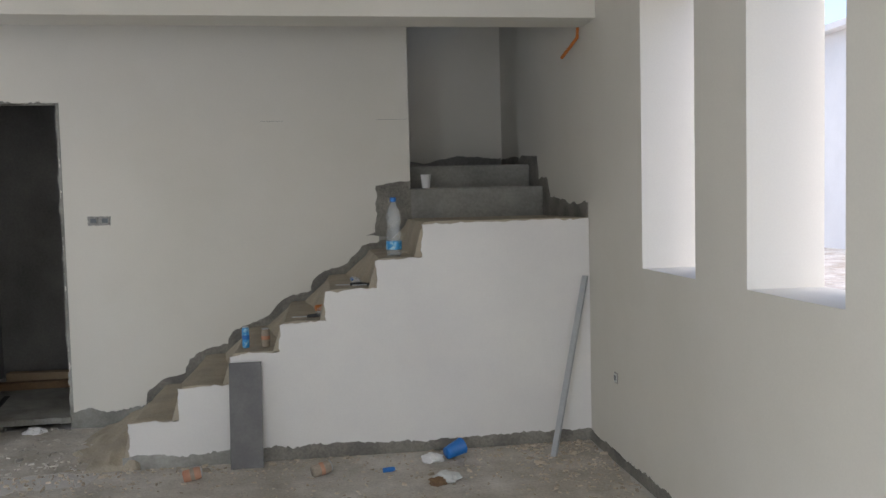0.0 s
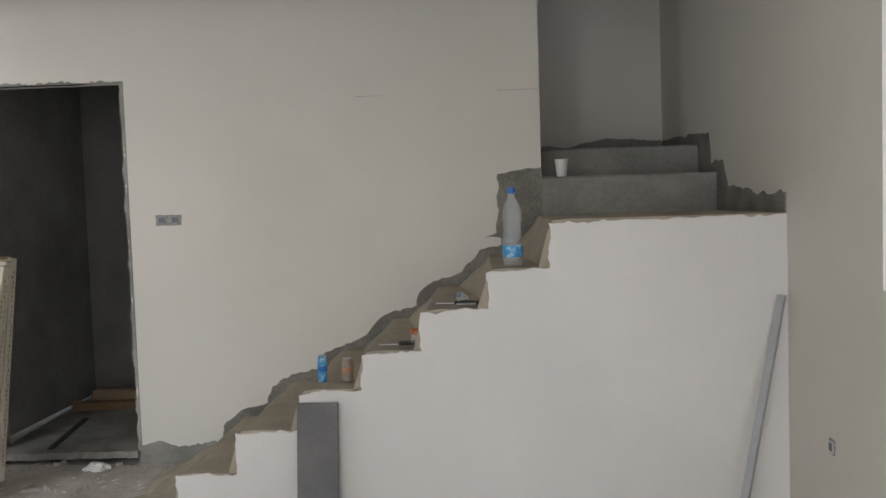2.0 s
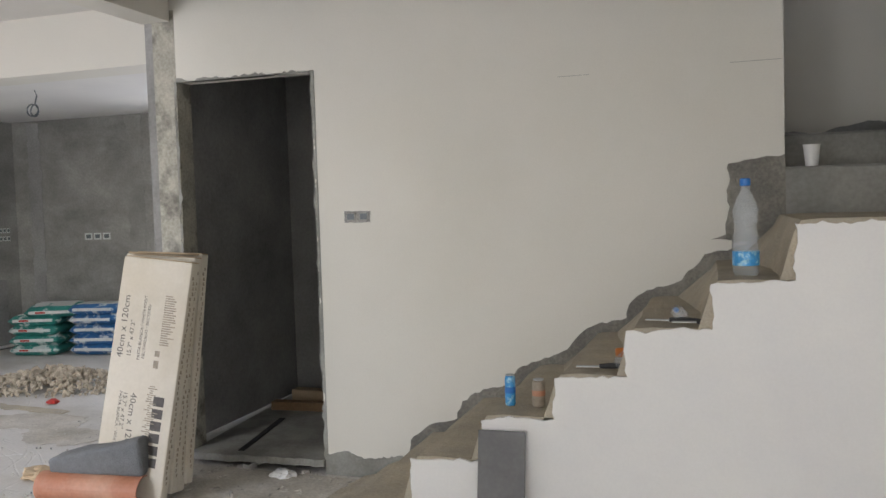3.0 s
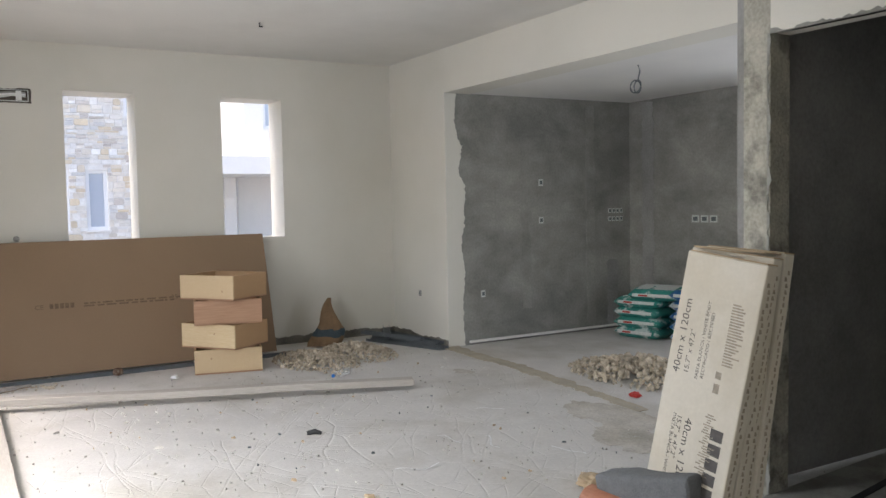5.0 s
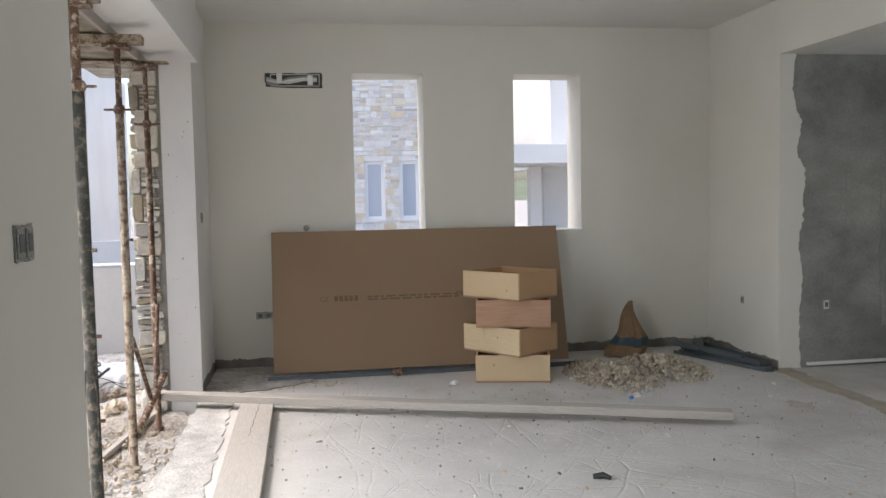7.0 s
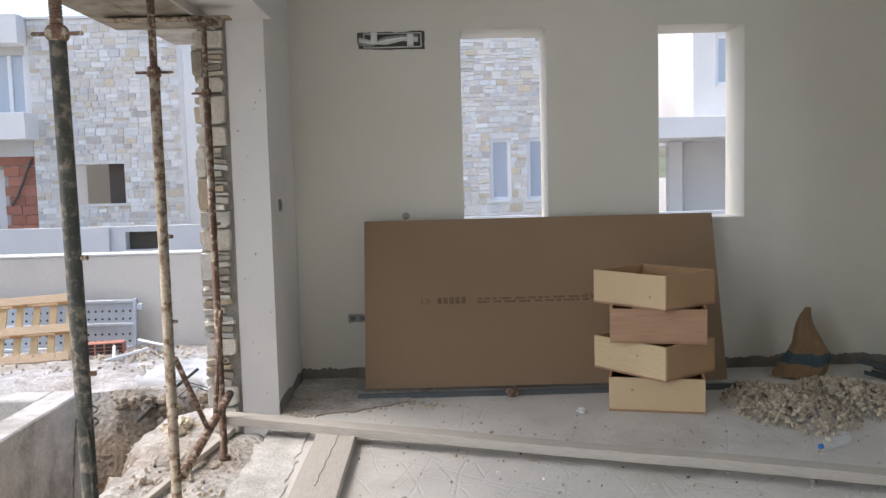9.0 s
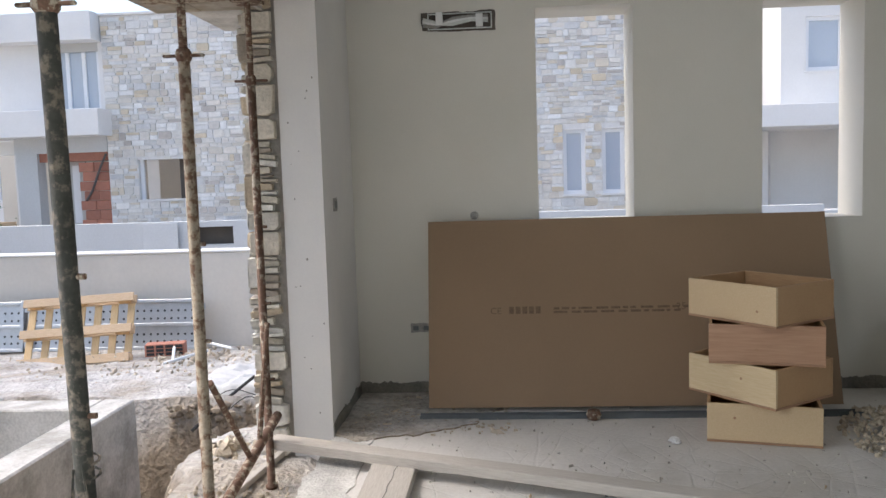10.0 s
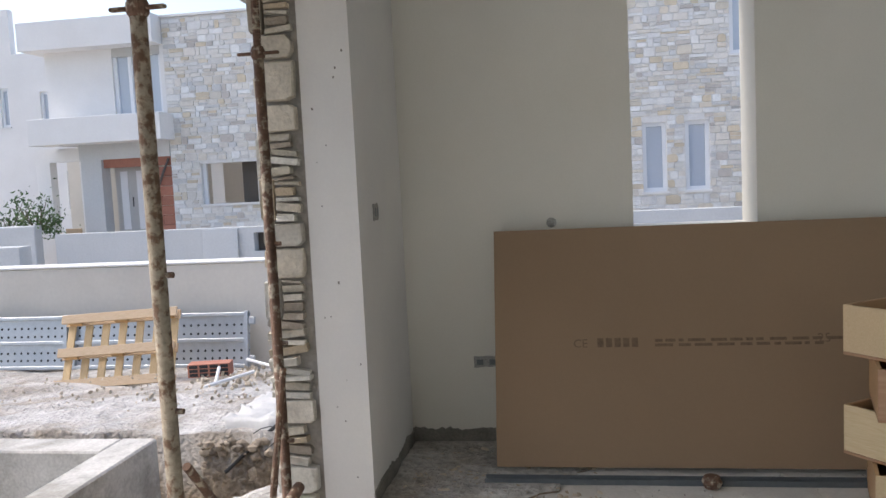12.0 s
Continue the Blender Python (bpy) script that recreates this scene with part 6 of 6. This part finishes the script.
crumpled("paper_scrap", -1.95, 5.68, 0.05, "plastic_white", "white paper scrap by the doorway", 5, "paper scrap")
crumpled("paper_scrap", -7.25, 4.05, 0.03, "plastic_white", "torn white paper scrap on the floor", 6, "paper scrap")
crumpled("paper_scrap", -3.25, 5.25, 0.07, "carton_brown", "torn brown carton scrap on the floor", 7, "paper scrap")
crumpled("blue_rag", -3.05, 5.22, 0.05, "plastic_blue", "small blue plastic rag beside the pipe", 8, "rag")

# dark tile leaning on the stair side, and the galvanised stud in the corner
tl = thing("floor_tile", pose(-0.42, 4.60, fz(0), -9, 0, 0), "dark slate floor tile leaning on the stair side", "tile")
part("slab", box(-0.095, -0.005, 0, 0.095, 0.005, 0.625, 0.0015), M["tile"], tl)
sk = thing("steel_stud", look((1.38, 4.43, fz(1)), (1.685, 4.70, 1.0)) @ pose(0, 0, 0, 180), "galvanised steel stud leaning in the corner", "steel stud")
bm = box(-0.018, -0.002, 0, 0.018, 0.0, 1.13)
box(-0.018, 0.0, 0, -0.016, 0.015, 1.13, 0, bm)
box(0.016, 0.0, 0, 0.018, 0.015, 1.13, 0, bm)
part("channel", bm, M["galv"], sk)


# ---- electrics ----
def back_box(name, m, w, h, label, holes=1):
    """A flush box let into the wall: rim, mortar, and a dark plate for the shaded inside."""
    b = thing(name, m, label, "socket box")
    o = ragged([(-w / 2, -h / 2), (w / 2, -h / 2), (w / 2, h / 2), (-w / 2, h / 2), (-w / 2, -h / 2)], 0.012, 0.006, int(w * 1000))
    part("mortar", plate(o[:-1], 0.004, lambda u, v, k: (u, -k, v)), M["socket"], b)
    for i in range(holes):
        c = (i - (holes - 1) / 2) * w / holes
        bm = box(c - w / holes * 0.40, -0.008, -h * 0.42, c + w / holes * 0.40, -0.004, h * 0.42, 0.002)
        q = part("box", bm, M["sack_white"] if "white" in label else M["socket"], b)
        # raised dark plate; the shade inside the box is put into its colour
        part("opening", box(c - w / holes * 0.26, -0.0095, -h * 0.25, c + w / holes * 0.26, -0.0082, h * 0.25), M["grey_metal"], q)
    return b


back_box("socket_box", pose(-1.49, 5.81, 1.376, 0, 0, 0), 0.155, 0.065, "pair of mortar-filled socket boxes in the wall", 2)
back_box("socket_box", pose(XE, 4.26, 0.41, 0, 0, -90), 0.055, 0.06, "small white socket box in the wall", 1)
back_box("socket_box", pose(-7.725, 6.71, 0.48, 0, 0, 0), 0.05, 0.06, "small mortared socket box in the wall", 1)
back_box("socket_box", pose(-7.157, 7.88, 1.22, 0, 0, 90), 0.07, 0.08, "white socket box in the raw render", 1)
back_box("socket_box", pose(-7.157, 7.88, 1.62, 0, 0, 90), 0.07, 0.08, "white socket box in the raw render", 1)
back_box("socket_box", pose(-7.157, 7.13, 0.49, 0, 0, 90), 0.06, 0.08, "white socket box in the raw render", 1)
back_box("socket_box", pose(-7.157, 8.92, 1.30, 0, 0, 90), 0.22, 0.06, "row of white socket boxes in the raw render", 4)
back_box("socket_box", pose(-7.157, 8.92, 1.21, 0, 0, 90), 0.22, 0.06, "row of white socket boxes in the raw render", 4)
back_box("socket_box", pose(-6.05, 9.138, 1.21, 0, 0, 0), 0.36, 0.085, "row of three white socket boxes in the raw render", 3)
back_box("socket_box", pose(XW, 2.58, 0.43, 0, 0, 90), 0.14, 0.06, "mortared double socket box in the wall", 2)
back_box("switch_box", pose(-2.90, 2.325, 1.34, 0, 0, 180), 0.12, 0.08, "mortared double switch box in the wall", 2)
back_box("switch_box", pose(-7.72, 2.15, 1.30, 0, 0, 180), 0.09, 0.08, "mortared double switch box beside the opening", 2)


def wall_unit():
    """Recess with pipes left for an air conditioner."""
    u = thing("pipe_recess", pose(XW, 2.895, 2.45, 0, 0, 90), "dark wall recess with white pipe ends", "pipe recess")
    o = ragged([(-0.24, -0.06), (0.24, -0.065), (0.235, 0.065), (-0.245, 0.06), (-0.24, -0.06)], 0.03, 0.008, 7)
    # flat dark plate on the wall; its colour carries the shade of the cavity
    part("recess", plate(o[:-1], 0.003, lambda a, b, k: (a, -k, b)), M["dark_fill"], u)
    t = 0.008
    for x0, z0, x1, z1 in ((-0.205, -0.052, 0.215, -0.052 + t), (-0.205, 0.045, 0.215, 0.045 + t), (-0.205, -0.043, -0.205 + t, 0.044), (0.215 - t, -0.043, 0.215, 0.044)):
        part("box_rim", box(x0, -0.012, z0, x1, -0.0032, z1, 0.002), M["sack_white"], u)
    for k in range(3):
        part("pipe", tube([(-0.235, -0.018, 0.012 - k * 0.016), (-0.15, -0.02, -0.012 - k * 0.01), (-0.04, -0.026, -0.022 + k * 0.018), (0.08, -0.022, 0.004 + k * 0.010), (0.19, -0.016, -0.006 + k * 0.014)], [0.015, 0.014, 0.012, 0.012, 0.011], 10), M[("sack_white", "plastic_white", "socket")[k]], u, smooth=True)
    for x, dz in ((-0.125, 0.006), (0.135, -0.012)):
        part("clip", box(x - 0.024, -0.044, -0.034 + dz, x + 0.022, -0.036, 0.05 + dz, 0.003), M["plastic_white"], u)
    return u


wall_unit()
wc = thing("ceiling_cable", pose(-5.09, 7.32, 2.512), "coiled grey cable hanging from the ceiling", "cable")
pts = [(0, 0, 0), (0.02, 0, -0.05), (-0.01, 0.01, -0.11)] + [(0.05 * math.cos(a) - 0.02, 0.02 * math.sin(a * 0.5), -0.17 + 0.05 * math.sin(a)) for a in (1.5 + 0.4 * i for i in range(36))]
part("loop", tube(pts, 0.006, 6), M["grey_metal"], wc)
ow = thing("orange_conduit", pose(XE - 0.012, 4.86, 2.50), "bent orange cable conduit from the wall", "conduit")
part("pipe", tube([(0, 0.0, 0.06), (-0.01, -0.01, -0.03), (-0.03, 0.06, -0.07), (-0.05, 0.2, -0.12)], 0.011, 8), M["orange"], ow)
hk = thing("ceiling_hook", pose(-6.77, 4.73, H), "tiny dark hook in the ceiling", "hook")
part("pin", tube([(0, 0, 0), (0, 0, -0.03), (0.02, 0.02, -0.035)], 0.006, 6), M["black"], hk)
nl = thing("wall_bolt", pose(XW, 2.96, 1.18), "small mortared bolt in the wall", "bolt")
part("patch", lathe([(0.028, 0), (0.022, 0.006), (0.008, 0.01)], 9), M["socket"], nl).matrix_local = pose(0, 0, 0, 0, 90, 0)


# ---- closet ----
solid("timber_offcut", box(-0.35, -0.05, 0, 0.35, 0.05, 0.10, 0.004), M["carton_brown"], "brown timber offcut lying in the closet", "timber", m=pose(-2.25, 7.05, 0.002, 0, 0, -4))
solid("timber_offcut", box(-0.4, -0.04, 0, 0.4, 0.04, 0.06, 0.004), M["paper"], "dark timber offcut lying in the closet", "timber", m=pose(-2.25, 6.85, 0.002, 0, 0, 2))
solid("rubber_strip", box(-0.02, -0.38, 0, 0.02, 0.38, 0.004), M["black"], "dark strip on the closet floor", "strip", m=pose(-2.38, 6.22, 0.001, 0, 0, 10))


# ---- crumbs, chips and straps on the floor ----
def crumbs(name, x0, x1, y0, y1, count, smin, smax, seed, material, label, dense=None):
    rnd = random.Random(seed)
    bm = bmesh.new()
    for i in range(count):
        x, y = rnd.uniform(x0, x1), rnd.uniform(y0, y1)
        if dense:
            y = y1 - (y1 - y0) * rnd.random() ** dense
        s = rnd.uniform(smin, smax) * (2.2 if rnd.random() < 0.06 else 1)
        a = rnd.uniform(0, 6.3)
        z = fz(x) + 0.006
        pts = []
        n = rnd.choice((4, 5))
        thin = rnd.choice((0.2, 0.4, 0.7))
        for k in range(n):
            b = a + 6.283 * k / n
            r = s * rnd.uniform(0.6, 1.2)
            pts.append((x + math.cos(b) * r * 1.3 * math.cos(a) - math.sin(b) * r * thin * math.sin(a), y + math.cos(b) * r * 1.3 * math.sin(a) + math.sin(b) * r * thin * math.cos(a)))
        lo = [bm.verts.new((p, q, z - 0.006)) for p, q in pts]
        hi = [bm.verts.new((x + (p - x) * 0.7, y + (q - y) * 0.7, z + s * rnd.uniform(0.15, 0.6))) for p, q in pts]
        for k in range(n):
            bm.faces.new((lo[k], lo[(k + 1) % n], hi[(k + 1) % n], hi[k]))
        bm.faces.new(hi)
    return solid(name, bm, M[material], label, "debris", "stuff")


crumbs("floor_crumbs", -8.2, -1.5, 2.5, 6.6, 1500, 0.002, 0.009, 1, "debris", "grit and plaster crumbs strewn over the screed")
crumbs("floor_crumbs", -2.4, 1.68, 3.0, 4.7, 2000, 0.003, 0.014, 2, "rubble", "grit and plaster crumbs by the stairs", 1.8)
crumbs("floor_crumbs", -3.0, -1.1, 4.7, 5.78, 600, 0.005, 0.022, 3, "debris", "broken mortar and grit before the doorway")
crumbs("floor_crumbs", -8.2, -7.4, 2.2, 3.2, 260, 0.005, 0.016, 4, "rubble", "mortar rubble in the corner by the opening")
crumbs("corner_crumbs", 1.2, 1.70, 3.6, 4.7, 320, 0.004, 0.016, 8, "rubble", "broken plaster crumbs heaped in the corner", 2.5)
crumbs("wood_chips", -7.2, -2.8, 3.0, 6.3, 38, 0.007, 0.018, 5, "carton_brown", "brown wood chips on the floor")
crumbs("dark_chips", -7.2, -2.8, 3.0, 6.3, 42, 0.003, 0.012, 6, "grey_metal", "dark scraps on the floor")


def strap(x, y, rz, ln, seed):
    rnd = random.Random(seed)
    bm = bmesh.new()
    prev = None
    for i in range(9):
        u = ln * i / 8
        v = 0.03 * math.sin(i * 0.6 + seed)
        a = [bm.verts.new((u, v + d, 0.008 + 0.006 * math.sin(i))) for d in (-0.006, 0.006)]
        if prev:
            bm.faces.new((prev[0], a[0], a[1], prev[1]))
        prev = a
    bmesh.ops.solidify(bm, geom=bm.faces[:], thickness=0.0015)
    return solid("packing_strap", bm, M["plastic_white"], "curled white packing strap on the floor", "strap", group="packing straps", m=pose(x, y, fz(x), 0, 0, rz))


for i, (x, y, rz, ln) in enumerate(((-4.45, 5.0, 20, 0.22), (-4.3, 5.25, -10, 0.3), (-4.0, 4.5, 80, 0.25), (-3.7, 4.0, 60, 0.2), (-3.9, 5.5, 5, 0.25), (-4.9, 5.6, 40, 0.2))):
    strap(x, y, rz, ln, i)
solid("dark_peg", tube([(0, 0, 0.012), (0.05, 0.01, 0.02), (0.09, 0.0, 0.012)], [0.014, 0.018, 0.011], 8), M["black"], "dark rubber peg on the floor", "peg", m=pose(-4.95, 4.35, fz(-5), 0, 0, 60))
